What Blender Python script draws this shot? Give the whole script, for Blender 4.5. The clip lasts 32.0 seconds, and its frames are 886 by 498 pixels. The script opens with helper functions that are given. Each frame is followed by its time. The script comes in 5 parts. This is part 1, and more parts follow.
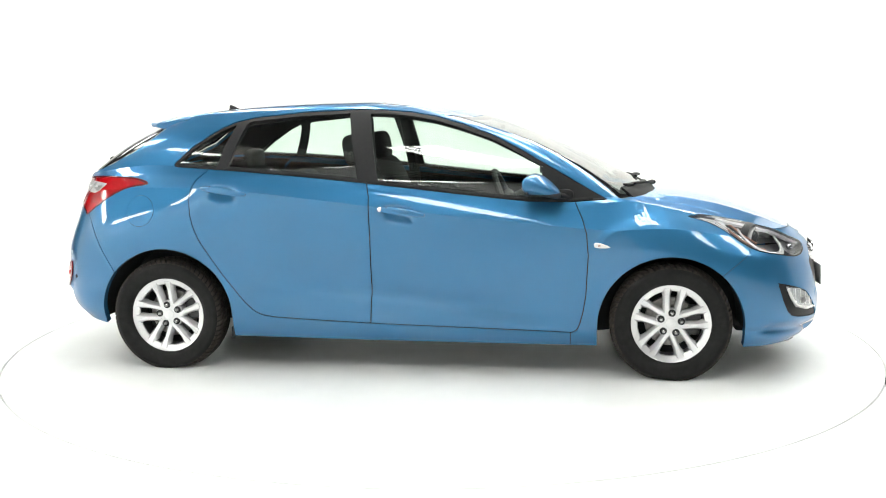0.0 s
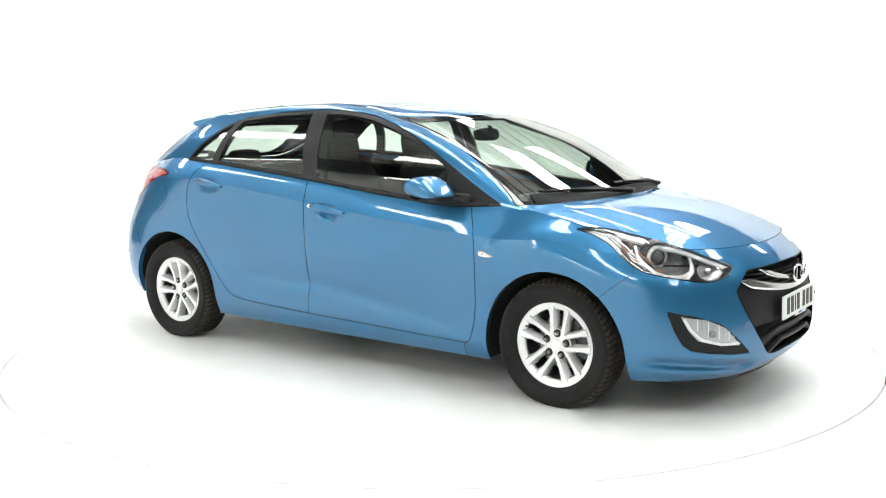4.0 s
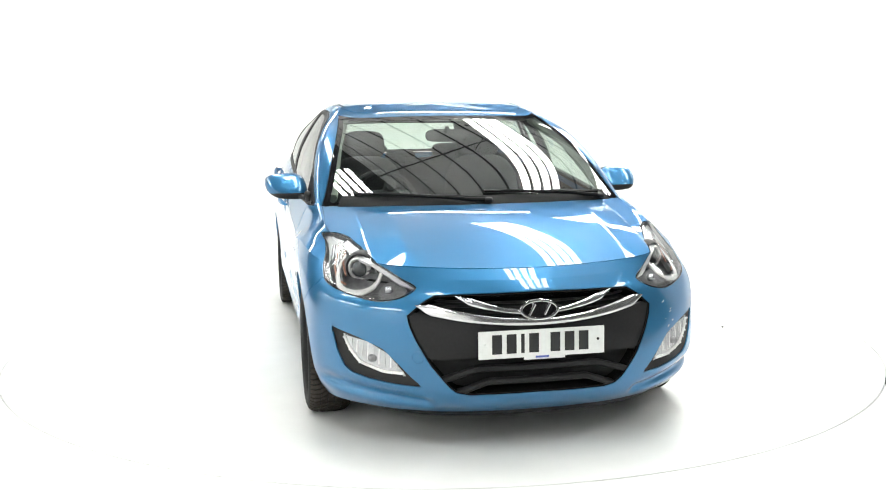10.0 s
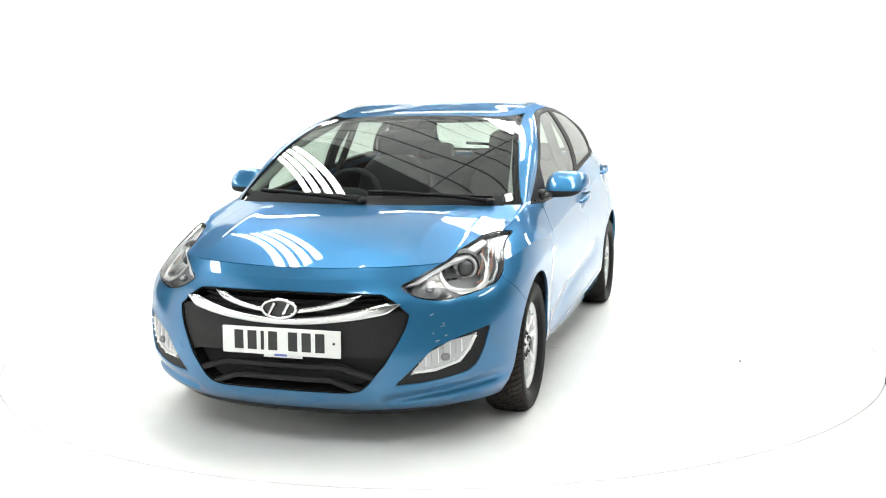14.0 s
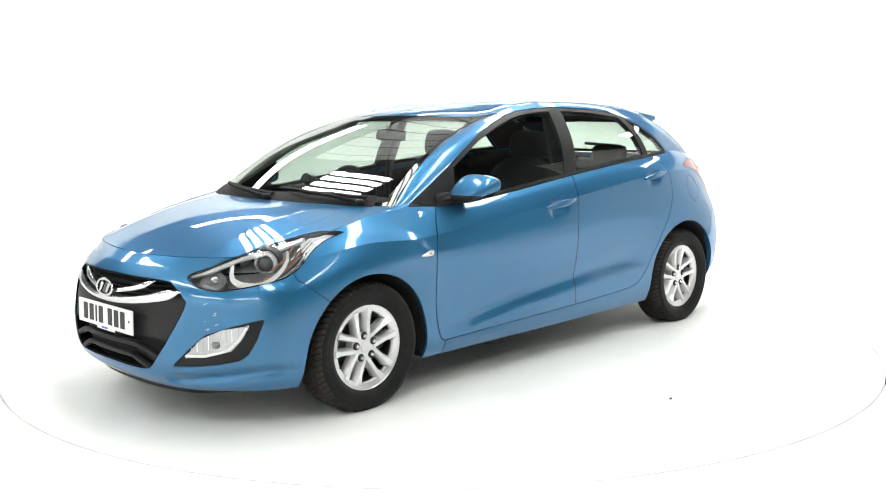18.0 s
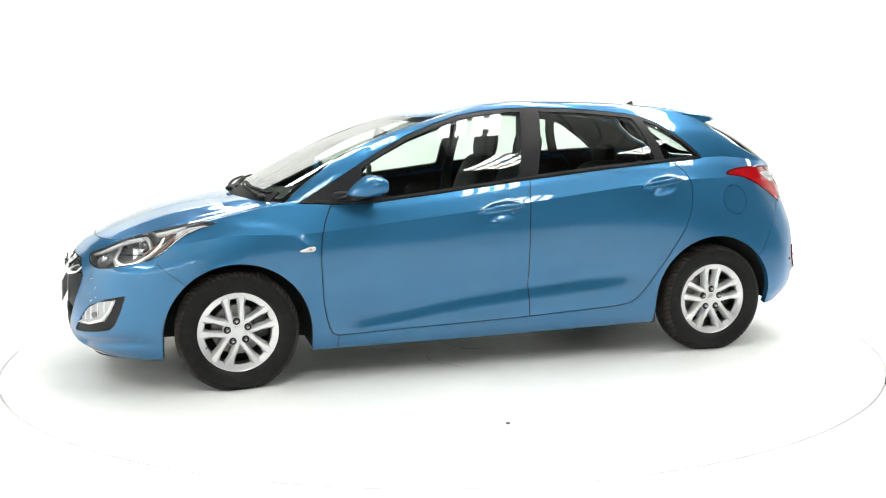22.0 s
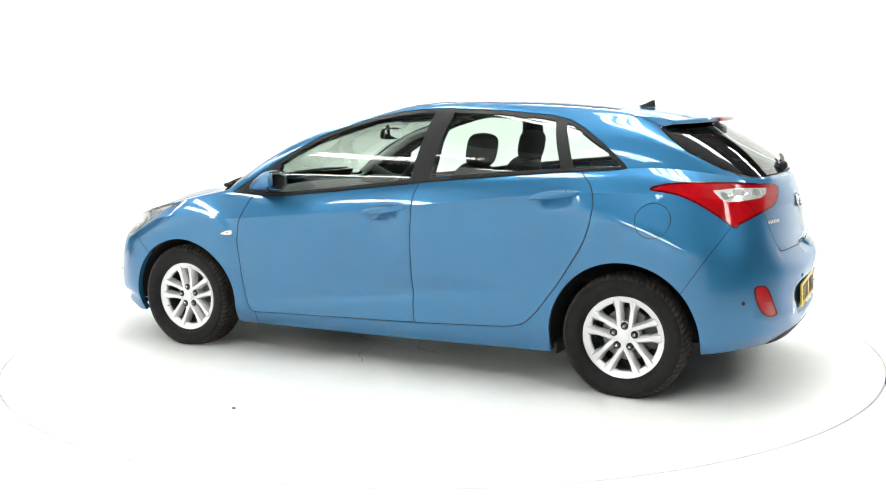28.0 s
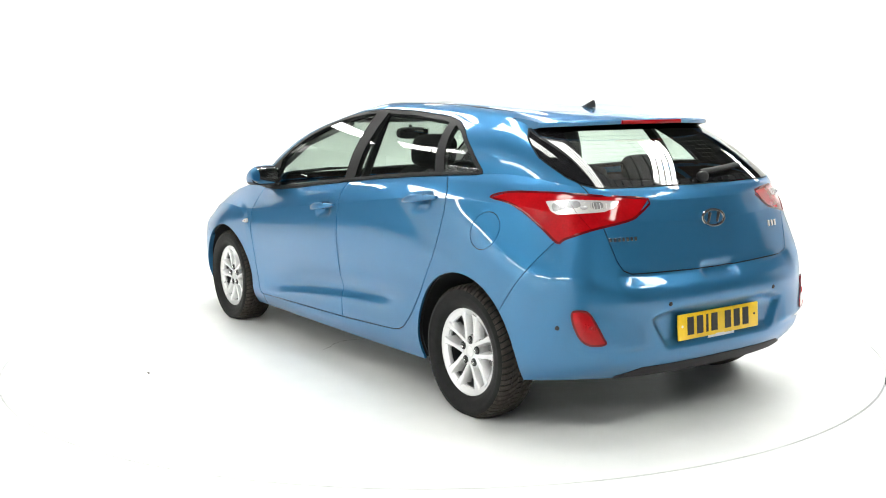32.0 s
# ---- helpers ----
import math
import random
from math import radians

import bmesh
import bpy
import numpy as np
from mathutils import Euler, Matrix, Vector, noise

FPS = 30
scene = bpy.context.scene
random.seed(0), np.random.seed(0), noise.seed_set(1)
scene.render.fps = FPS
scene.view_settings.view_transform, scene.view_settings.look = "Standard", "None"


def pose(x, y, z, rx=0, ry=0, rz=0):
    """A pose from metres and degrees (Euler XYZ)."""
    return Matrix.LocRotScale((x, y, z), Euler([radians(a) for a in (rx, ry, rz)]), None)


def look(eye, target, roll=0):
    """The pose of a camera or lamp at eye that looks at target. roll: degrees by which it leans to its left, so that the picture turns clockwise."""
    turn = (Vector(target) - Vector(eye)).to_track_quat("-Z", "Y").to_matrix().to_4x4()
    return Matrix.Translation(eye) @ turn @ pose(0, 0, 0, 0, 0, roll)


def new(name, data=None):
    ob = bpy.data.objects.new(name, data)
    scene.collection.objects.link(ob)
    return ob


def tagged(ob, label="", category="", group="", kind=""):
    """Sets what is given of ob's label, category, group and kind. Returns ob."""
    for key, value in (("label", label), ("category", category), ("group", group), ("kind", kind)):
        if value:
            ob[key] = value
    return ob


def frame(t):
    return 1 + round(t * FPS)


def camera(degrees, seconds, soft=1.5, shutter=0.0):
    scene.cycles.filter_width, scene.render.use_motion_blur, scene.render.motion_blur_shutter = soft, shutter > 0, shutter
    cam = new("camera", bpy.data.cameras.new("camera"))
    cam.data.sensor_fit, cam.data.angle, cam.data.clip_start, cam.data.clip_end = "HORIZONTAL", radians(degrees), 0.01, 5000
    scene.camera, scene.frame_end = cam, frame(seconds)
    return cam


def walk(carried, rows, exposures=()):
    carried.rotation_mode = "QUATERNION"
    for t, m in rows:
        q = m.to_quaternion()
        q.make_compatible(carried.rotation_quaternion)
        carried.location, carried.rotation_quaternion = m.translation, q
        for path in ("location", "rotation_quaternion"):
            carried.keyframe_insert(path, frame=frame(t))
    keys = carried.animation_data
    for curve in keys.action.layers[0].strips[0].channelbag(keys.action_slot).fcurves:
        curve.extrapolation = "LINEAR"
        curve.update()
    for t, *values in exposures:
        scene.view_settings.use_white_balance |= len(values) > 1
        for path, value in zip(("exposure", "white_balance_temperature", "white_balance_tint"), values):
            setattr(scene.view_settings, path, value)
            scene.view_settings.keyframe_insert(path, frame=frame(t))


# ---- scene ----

# ---- camera: it stands still ----
EYE = (0.0, -5.964, 1.375)
TILT, PAN, ROLL = radians(8.03), radians(0.10), -0.59
cam = camera(47.89, 32.0, 1.05)
AIM = (EYE[0] + math.sin(PAN) * math.cos(TILT), EYE[1] + math.cos(PAN) * math.cos(TILT), EYE[2] - math.sin(TILT))
walk(cam, [(0.0, look(EYE, AIM, ROLL)), (32.0, look(EYE, AIM, ROLL))])

# ---- light: a white studio under banks of fluorescent tubes ----
world = bpy.data.worlds.new("world")
scene.world = world
world.use_nodes = True
world.node_tree.nodes["Background"].inputs[0].default_value = (1, 1, 1, 1)
world.node_tree.nodes["Background"].inputs[1].default_value = 0.05
TUBE_LIGHT = 22.6
scene.view_settings.exposure = 0.0


def turn(t):
    """Degrees by which the turntable has turned at t seconds."""
    u = (t - 16) / 16
    return -7.82 - 7.111 * t - 0.519 * (u * u - 1) - 0.069 * (u**3 - u)

# ---- materials ----
def material(name, colour, rough=.5, metal=0.0, coat=0.0, coat_rough=.03, grain=0.0, scale=40.0, bump=0.0, bump_scale=200.0, spec=.5, big=0.0, big_scale=2.0, rough_var=0.0):
    """A Principled material with variation at two scales and fine relief."""
    m = bpy.data.materials.new(name)
    m.use_nodes = True
    n, l = m.node_tree.nodes, m.node_tree.links
    b = n["Principled BSDF"]
    b.inputs["Roughness"].default_value, b.inputs["Metallic"].default_value = rough, metal
    b.inputs["Coat Weight"].default_value, b.inputs["Coat Roughness"].default_value = coat, coat_rough
    b.inputs["Specular IOR Level"].default_value = spec
    b.inputs["Base Color"].default_value = (*colour, 1)
    at = n.new("ShaderNodeTexCoord")
    if grain or big:
        last = None
        for amount, size in ((grain, scale), (big, big_scale)):
            if not amount:
                continue
            t = n.new("ShaderNodeTexNoise")
            t.inputs["Scale"].default_value, t.inputs["Detail"].default_value = size, 4
            l.new(at.outputs["Object"], t.inputs["Vector"])
            r = n.new("ShaderNodeMapRange")
            r.inputs["From Min"].default_value, r.inputs["From Max"].default_value = .3, .7
            r.inputs["To Min"].default_value, r.inputs["To Max"].default_value = 1 - amount, 1 + amount
            l.new(t.outputs["Fac"], r.inputs["Value"])
            if last is None:
                last = r.outputs["Result"]
            else:
                k = n.new("ShaderNodeMath")
                k.operation = "MULTIPLY"
                l.new(last, k.inputs[0]), l.new(r.outputs["Result"], k.inputs[1])
                last = k.outputs[0]
        mix = n.new("ShaderNodeMix")
        mix.data_type, mix.blend_type = "RGBA", "MULTIPLY"
        mix.inputs["Factor"].default_value = 1
        mix.inputs["A"].default_value = (*colour, 1)
        l.new(last, mix.inputs["B"])
        l.new(mix.outputs["Result"], b.inputs["Base Color"])
        if rough_var:
            q = n.new("ShaderNodeMath")
            q.operation = "MULTIPLY_ADD"
            q.inputs[1].default_value, q.inputs[2].default_value = rough_var, rough - rough_var
            l.new(last, q.inputs[0]), l.new(q.outputs[0], b.inputs["Roughness"])
    if bump:
        t = n.new("ShaderNodeTexNoise")
        t.inputs["Scale"].default_value, t.inputs["Detail"].default_value = bump_scale, 3
        l.new(at.outputs["Object"], t.inputs["Vector"])
        k = n.new("ShaderNodeBump")
        k.inputs["Strength"].default_value, k.inputs["Distance"].default_value = bump, .002
        l.new(t.outputs["Fac"], k.inputs["Height"]), l.new(k.outputs["Normal"], b.inputs["Normal"])
    return m


def glass(name, tint, head_on=.075, power=3.8, rough=0.0):
    """A thin pane: tinted clear, its gloss rising towards grazing view by Schlick's rule."""
    m = bpy.data.materials.new(name)
    m.use_nodes = True
    n, l = m.node_tree.nodes, m.node_tree.links
    n.remove(n["Principled BSDF"])
    clear, gloss, mix, w = n.new("ShaderNodeBsdfTransparent"), n.new("ShaderNodeBsdfGlossy"), n.new("ShaderNodeMixShader"), n.new("ShaderNodeLayerWeight")
    clear.inputs[0].default_value = (*tint, 1)
    gloss.inputs["Roughness"].default_value = rough
    w.inputs["Blend"].default_value = .5
    p, k = n.new("ShaderNodeMath"), n.new("ShaderNodeMath")
    p.operation, k.operation = "POWER", "MULTIPLY_ADD"
    p.inputs[1].default_value = power
    k.inputs[1].default_value, k.inputs[2].default_value = 1 - head_on, head_on
    l.new(w.outputs["Facing"], p.inputs[0]), l.new(p.outputs[0], k.inputs[0]), l.new(k.outputs[0], mix.inputs[0])
    l.new(clear.outputs[0], mix.inputs[1]), l.new(gloss.outputs[0], mix.inputs[2])
    l.new(mix.outputs[0], n["Material Output"].inputs["Surface"])
    return m


def glow(name, colour, strength):
    m = bpy.data.materials.new(name)
    m.use_nodes = True
    b = m.node_tree.nodes["Principled BSDF"]
    b.inputs["Base Color"].default_value = (.8, .8, .8, 1)
    b.inputs["Emission Color"].default_value, b.inputs["Emission Strength"].default_value = (*colour, 1), strength
    return m


PAINT = material("blue_metallic_paint", (.031, .149, .300), .36, .55, 1.0, .004, grain=.05, scale=900, big=.02, big_scale=3)
PAINT.node_tree.nodes["Principled BSDF"].inputs["Specular Tint"].default_value = (.22, .50, .86, 1)
SEAM = material("shut_line", (.008, .009, .010), .8)
BLACK = material("black_plastic", (.011, .011, .012), .55, bump=.08, bump_scale=600, grain=.12, scale=80, spec=.28)
WIPERBLACK = material("wiper_black", (.006, .006, .0065), .6, grain=.2, scale=90, spec=.14)
GLOSSBLACK = material("gloss_black", (.008, .008, .009), .04)
RUBBER = material("tyre_rubber", (.0075, .0074, .0072), .66, grain=.25, scale=35, bump=.25, bump_scale=300, big=.2, big_scale=6, spec=.24)
TREAD = material("dusty_tread", (.034, .029, .025), .8, grain=.3, scale=60, big=.3, big_scale=9, spec=.2)
ALLOY = material("silver_alloy", (.74, .74, .745), .23, .48, .4, grain=.03, scale=120, big=.03, big_scale=9)
CHROME = material("chrome", (.58, .58, .59), .07, 1.0, grain=.02, scale=60)
WINGCHROME = material("satin_chrome", (.66, .66, .67), .17, .9, grain=.03, scale=60)
STEEL = material("brake_steel", (.24, .23, .22), .42, .9, grain=.2, scale=60)
PANE = glass("tinted_window", (.85, .94, .88), .08)
SCREEN = glass("windscreen_glass", (.78, .87, .81), .125)
LENS = glass("clear_lens", (.95, .96, .97), .04, 5.0)
REDLENS = material("red_lamp_lens", (.36, .003, .006), .12, coat=.7, grain=.12, scale=120, big=.12, big_scale=14, spec=.15)
DARKRED = material("dark_red_lens", (.11, .001, .003), .2, coat=.6, spec=.2)
CLEARLENS = material("frosted_lamp_lens", (.62, .61, .60), .16, .2, coat=.8, grain=.10, scale=140)
REPEATER = material("clear_repeater", (.72, .72, .71), .15, coat=.8, grain=.08, scale=200)
DULLAMBER = material("dull_amber_facet", (.30, .13, .08), .3, .2, coat=.5)
REFLECTOR = material("lamp_reflector", (.55, .56, .58), .20, .75, grain=.12, scale=90)
FOGSILVER = material("fog_lamp_silver", (.60, .60, .61), .24, .35, grain=.08, scale=70)
LAMPSILVER = material("lamp_silver", (.13, .13, .135), .3, .3, grain=.2, scale=60)
# dark grey of lamp bezels and calipers; also paints shade in the wheel barrels
LAMPGREY = material("lamp_bezel_and_barrel_shade", (.035, .035, .037), .35, .3, grain=.2, scale=120)
CORNERSILVER = material("bright_lamp_silver", (.66, .66, .67), .35, .25, grain=.06, scale=80)
SMOKED = material("smoked_reflector", (.20, .20, .205), .28, .4, grain=.2, scale=80)
PROJECTOR = material("projector_glass", (.05, .053, .056), .06, coat=1.0)
SCUFF = material("dark_scuff", (.34, .335, .32), .8, grain=.3, scale=60)
WHITEPLATE = material("white_plate", (.74, .75, .74), .35, grain=.03, scale=60)
YELLOWPLATE = material("yellow_plate", (.76, .50, .012), .35, grain=.04, scale=60)
INK = material("plate_ink", (.015, .015, .016), .5)
FABRIC = material("dark_seat_cloth", (.014, .0145, .0155), .9, grain=.25, scale=250, bump=.3, bump_scale=500)
TRIM = material("dark_interior_plastic", (.018, .0185, .020), .65, grain=.1, scale=150, bump=.15, bump_scale=400, spec=.25)
LINING = material("grey_headlining", (.30, .30, .29), .95, grain=.06, scale=200)
CYC = material("white_studio_paint", (.785, .79, .782), .65, grain=.012, scale=3, big=.015, big_scale=.35)
DISC = material("white_turntable_paint", (.78, .785, .777), .38, grain=.02, scale=5, big=.02, big_scale=.8, rough_var=.1)
CONCRETE = material("grey_concrete", (.42, .42, .41), .7, grain=.08, scale=6, big=.1, big_scale=.6)
HALLGREY = material("grey_hall_wall", (.13, .13, .135), .7, grain=.2, scale=2)
ROOFGREY = material("grey_roof_sheeting", (.70, .705, .705), .6, grain=.10, scale=4)
ROOFDARK = material("dark_hall_roof", (.075, .075, .08), .8, grain=.15, scale=4)
RIB = material("dark_roof_purlin", (.05, .05, .055), .6)
TUBE = glow("fluorescent_tube", (.99, 1.0, .955), TUBE_LIGHT)
HOUSING = material("white_batten", (.7, .7, .7), .4)
GRIT = material("dark_grit", (.16, .15, .14), .9)
# ---- the car's outer skin: character lines, lofted ----
# Each line runs round half the car: s = 0 nose, 1 front corner, 2 front axle, 3 front door,
# 4 centre pillar, 5 rear axle, 6 rear corner, 7 tail. Rows are s, x (forward), y (left), z (up).
LINES = []


def line(*rows):
    LINES.append(np.array(rows, float))


# lower edge of bumpers and sills
line((0, 2.07, 0, .150), (.5, 2.03, .40, .155), (1, 1.885, .66, .162), (1.5, 1.69, .800, .168), (2, 1.325, .825, .165), (3, .75, .820, .165),
     (4, -.2, .825, .170), (4.6, -.95, .830, .180), (5, -1.325, .830, .190), (5.5, -1.69, .815, .235), (6, -1.87, .66, .250), (6.5, -1.975, .40, .250), (7, -2.005, 0, .248))
# lower bulge
line((0, 2.155, 0, .225), (.5, 2.115, .40, .230), (1, 1.955, .68, .240), (1.5, 1.715, .845, .262), (2, 1.325, .872, .250), (3, .75, .852, .235),
     (4, -.2, .862, .265), (4.6, -.95, .868, .290), (5, -1.325, .875, .300), (5.5, -1.71, .845, .320), (6, -1.930, .69, .330), (6.5, -2.035, .40, .340), (7, -2.065, 0, .345))
# low crease of the doors
line((0, 2.175, 0, .400), (.5, 2.125, .41, .405), (1, 1.965, .69, .420), (1.5, 1.715, .862, .440), (2, 1.325, .890, .440), (3, .75, .852, .330),
     (4, -.2, .864, .425), (4.6, -.95, .876, .462), (5, -1.325, .890, .470), (5.5, -1.71, .862, .460), (6, -1.930, .715, .470), (6.5, -2.035, .42, .470), (7, -2.065, 0, .470))
# widest line
line((0, 2.155, 0, .590), (.5, 2.09, .40, .595), (1, 1.945, .66, .600), (1.5, 1.715, .852, .600), (2, 1.325, .892, .620), (3, .75, .880, .600),
     (4, -.2, .884, .640), (4.6, -.95, .888, .680), (5, -1.325, .890, .680), (5.5, -1.71, .848, .650), (6, -1.930, .705, .620), (6.5, -2.045, .42, .600), (7, -2.078, 0, .600))
# top of the bumpers
line((0, 2.125, 0, .645), (.5, 2.055, .40, .650), (1, 1.905, .645, .655), (1.5, 1.665, .835, .668), (2, 1.325, .886, .700), (3, .75, .882, .700),
     (4, -.2, .885, .780), (4.6, -.95, .882, .840), (5, -1.325, .868, .840), (5.5, -1.685, .818, .765), (6, -1.908, .696, .715), (6.5, -2.000, .42, .684), (7, -2.030, 0, .676))
# shoulder crease
line((0, 2.075, 0, .690), (.5, 2.01, .40, .695), (1, 1.85, .63, .703), (1.5, 1.61, .805, .730), (2, 1.325, .862, .772), (2.5, 1.05, .874, .765), (3, .75, .876, .785),
     (4, -.2, .879, .880), (4.6, -.95, .866, .960), (5, -1.325, .824, .972), (5.5, -1.615, .760, .960), (6, -1.835, .655, .930), (6.5, -1.950, .40, .900), (7, -1.985, 0, .890))
# bonnet edge, then the flank under the windows
line((0, 2.010, 0, .727), (.5, 1.955, .42, .736), (1, 1.80, .640, .752), (1.5, 1.545, .735, .812), (2, 1.30, .770, .868), (2.5, 1.05, .788, .900), (3, .75, .845, .855),
     (4, -.2, .852, .945), (4.6, -.95, .832, 1.014), (5, -1.325, .785, 1.030), (5.5, -1.600, .720, 1.025), (6, -1.810, .620, 1.000), (6.5, -1.925, .40, .985), (7, -1.962, 0, .980))
# mid bonnet
line((0, 1.64, 0, .864), (.5, 1.60, .36, .860), (1, 1.50, .600, .850), (1.5, 1.33, .715, .866), (2, 1.18, .762, .892), (2.5, 1.02, .785, .912), (3, .75, .826, .882),
     (4, -.2, .832, .972), (4.6, -.95, .812, 1.038), (5, -1.31, .760, 1.056), (5.5, -1.570, .698, 1.050), (6, -1.805, .612, 1.022), (6.5, -1.915, .40, 1.006), (7, -1.950, 0, 1.002))
# cowl and waistline
line((0, 1.27, 0, .922), (.5, 1.25, .30, .922), (1, 1.19, .550, .920), (1.5, 1.11, .705, .915), (2, 1.06, .760, .914), (2.5, .99, .782, .922), (3, .75, .806, .905),
     (4, -.2, .812, .995), (4.6, -.95, .786, 1.060), (5, -1.29, .736, 1.082), (5.5, -1.540, .672, 1.078), (6, -1.795, .600, 1.042), (6.5, -1.900, .40, 1.026), (7, -1.935, 0, 1.020))
WAIST = len(LINES) - 1
# windscreen head, roof rail, rear window head
line((0, .32, 0, 1.334), (.5, .305, .27, 1.331), (1, .255, .48, 1.327), (1.5, .17, .562, 1.340), (2, .07, .594, 1.353), (2.5, -.03, .605, 1.362), (3, -.12, .610, 1.369),
     (4, -.38, .612, 1.374), (4.6, -.86, .592, 1.350), (5, -1.14, .572, 1.328), (5.5, -1.31, .558, 1.310), (6, -1.41, .510, 1.296), (6.5, -1.48, .30, 1.306), (7, -1.505, 0, 1.312))
# roof, just inside its edge
line((0, .20, 0, 1.362), (.5, .19, .24, 1.360), (1, .15, .42, 1.356), (1.5, .08, .505, 1.366), (2, 0, .530, 1.382), (2.5, -.08, .542, 1.390), (3, -.16, .548, 1.397),
     (4, -.40, .550, 1.402), (4.6, -.85, .530, 1.386), (5, -1.11, .512, 1.367), (5.5, -1.26, .495, 1.352), (6, -1.36, .430, 1.340), (6.5, -1.43, .25, 1.334), (7, -1.455, 0, 1.338))
# roof crown
line((0, .02, 0, 1.396), (1, 0, .20, 1.392), (2, -.10, .300, 1.406), (3, -.22, .310, 1.414),
     (4, -.43, .310, 1.416), (4.6, -.82, .300, 1.399), (5, -1.06, .290, 1.377), (6, -1.26, .180, 1.360), (7, -1.33, 0, 1.358))
line((0, -.10, 0, 1.413), (1, -.12, 0, 1.4145), (2, -.18, 0, 1.417), (3, -.28, 0, 1.419),
     (4, -.45, 0, 1.419), (4.6, -.80, 0, 1.403), (5, -1.00, 0, 1.389), (6, -1.18, 0, 1.374), (7, -1.22, 0, 1.370))
CREASE = (5, 6, WAIST)  # the shoulder, the bonnet edge and the waist break


def hermite(k, p, q, symmetric=False):
    """Values p at knots k, joined by a cubic spline of even curvature, at the places q."""
    n, h = len(k), np.diff(k)
    d = np.diff(p, axis=0) / h[:, None]
    A, r = np.zeros((n, n)), np.zeros_like(p)
    for i in range(1, n - 1):
        A[i, i - 1], A[i, i], A[i, i + 1] = h[i], 2 * (h[i - 1] + h[i]), h[i - 1]
        r[i] = 3 * (h[i] * d[i - 1] + h[i - 1] * d[i])
    A[0, 0] = A[-1, -1] = 2
    A[0, 1] = A[-1, -2] = 1
    r[0], r[-1] = 3 * d[0], 3 * d[-1]
    m = np.linalg.solve(A, r)
    if symmetric:                       # the nose and the tail are level across the middle
        B = A.copy()
        B[0, :] = B[-1, :] = 0
        B[0, 0] = B[-1, -1] = 1
        r2 = r[:, [0, 2]].copy()
        r2[0] = r2[-1] = 0
        m[:, [0, 2]] = np.linalg.solve(B, r2)
    i = np.clip(np.searchsorted(k, q, side="right") - 1, 0, n - 2)
    w = h[i][:, None]
    u = (q - k[i])[:, None] / w
    return ((2 * u**3 - 3 * u**2 + 1) * p[i] + (u**3 - 2 * u**2 + u) * w * m[i]
            + (3 * u**2 - 2 * u**3) * p[i + 1] + (u**3 - u**2) * w * m[i + 1])


def bulge(a, b, k, s):
    """A line between two others, pushed outwards: the curve of the glass and the arched pillars."""
    at = np.array((0, 1, 1.5, 2, 2.5, 3, 4.8, 5.6, 6.2, 7.0))
    push = np.array((((.024, .022, .014, .006, 0, 0, 0, -.002, -.014, -.021)), (0, .010, .022, .032, .036, .034, .030, .020, .006, 0),
                     (.011, .022, .046, .046, .030, .014, .010, .010, .009, .009))).T
    push = hermite(at, push, s)
    return a + (b - a) * k + push


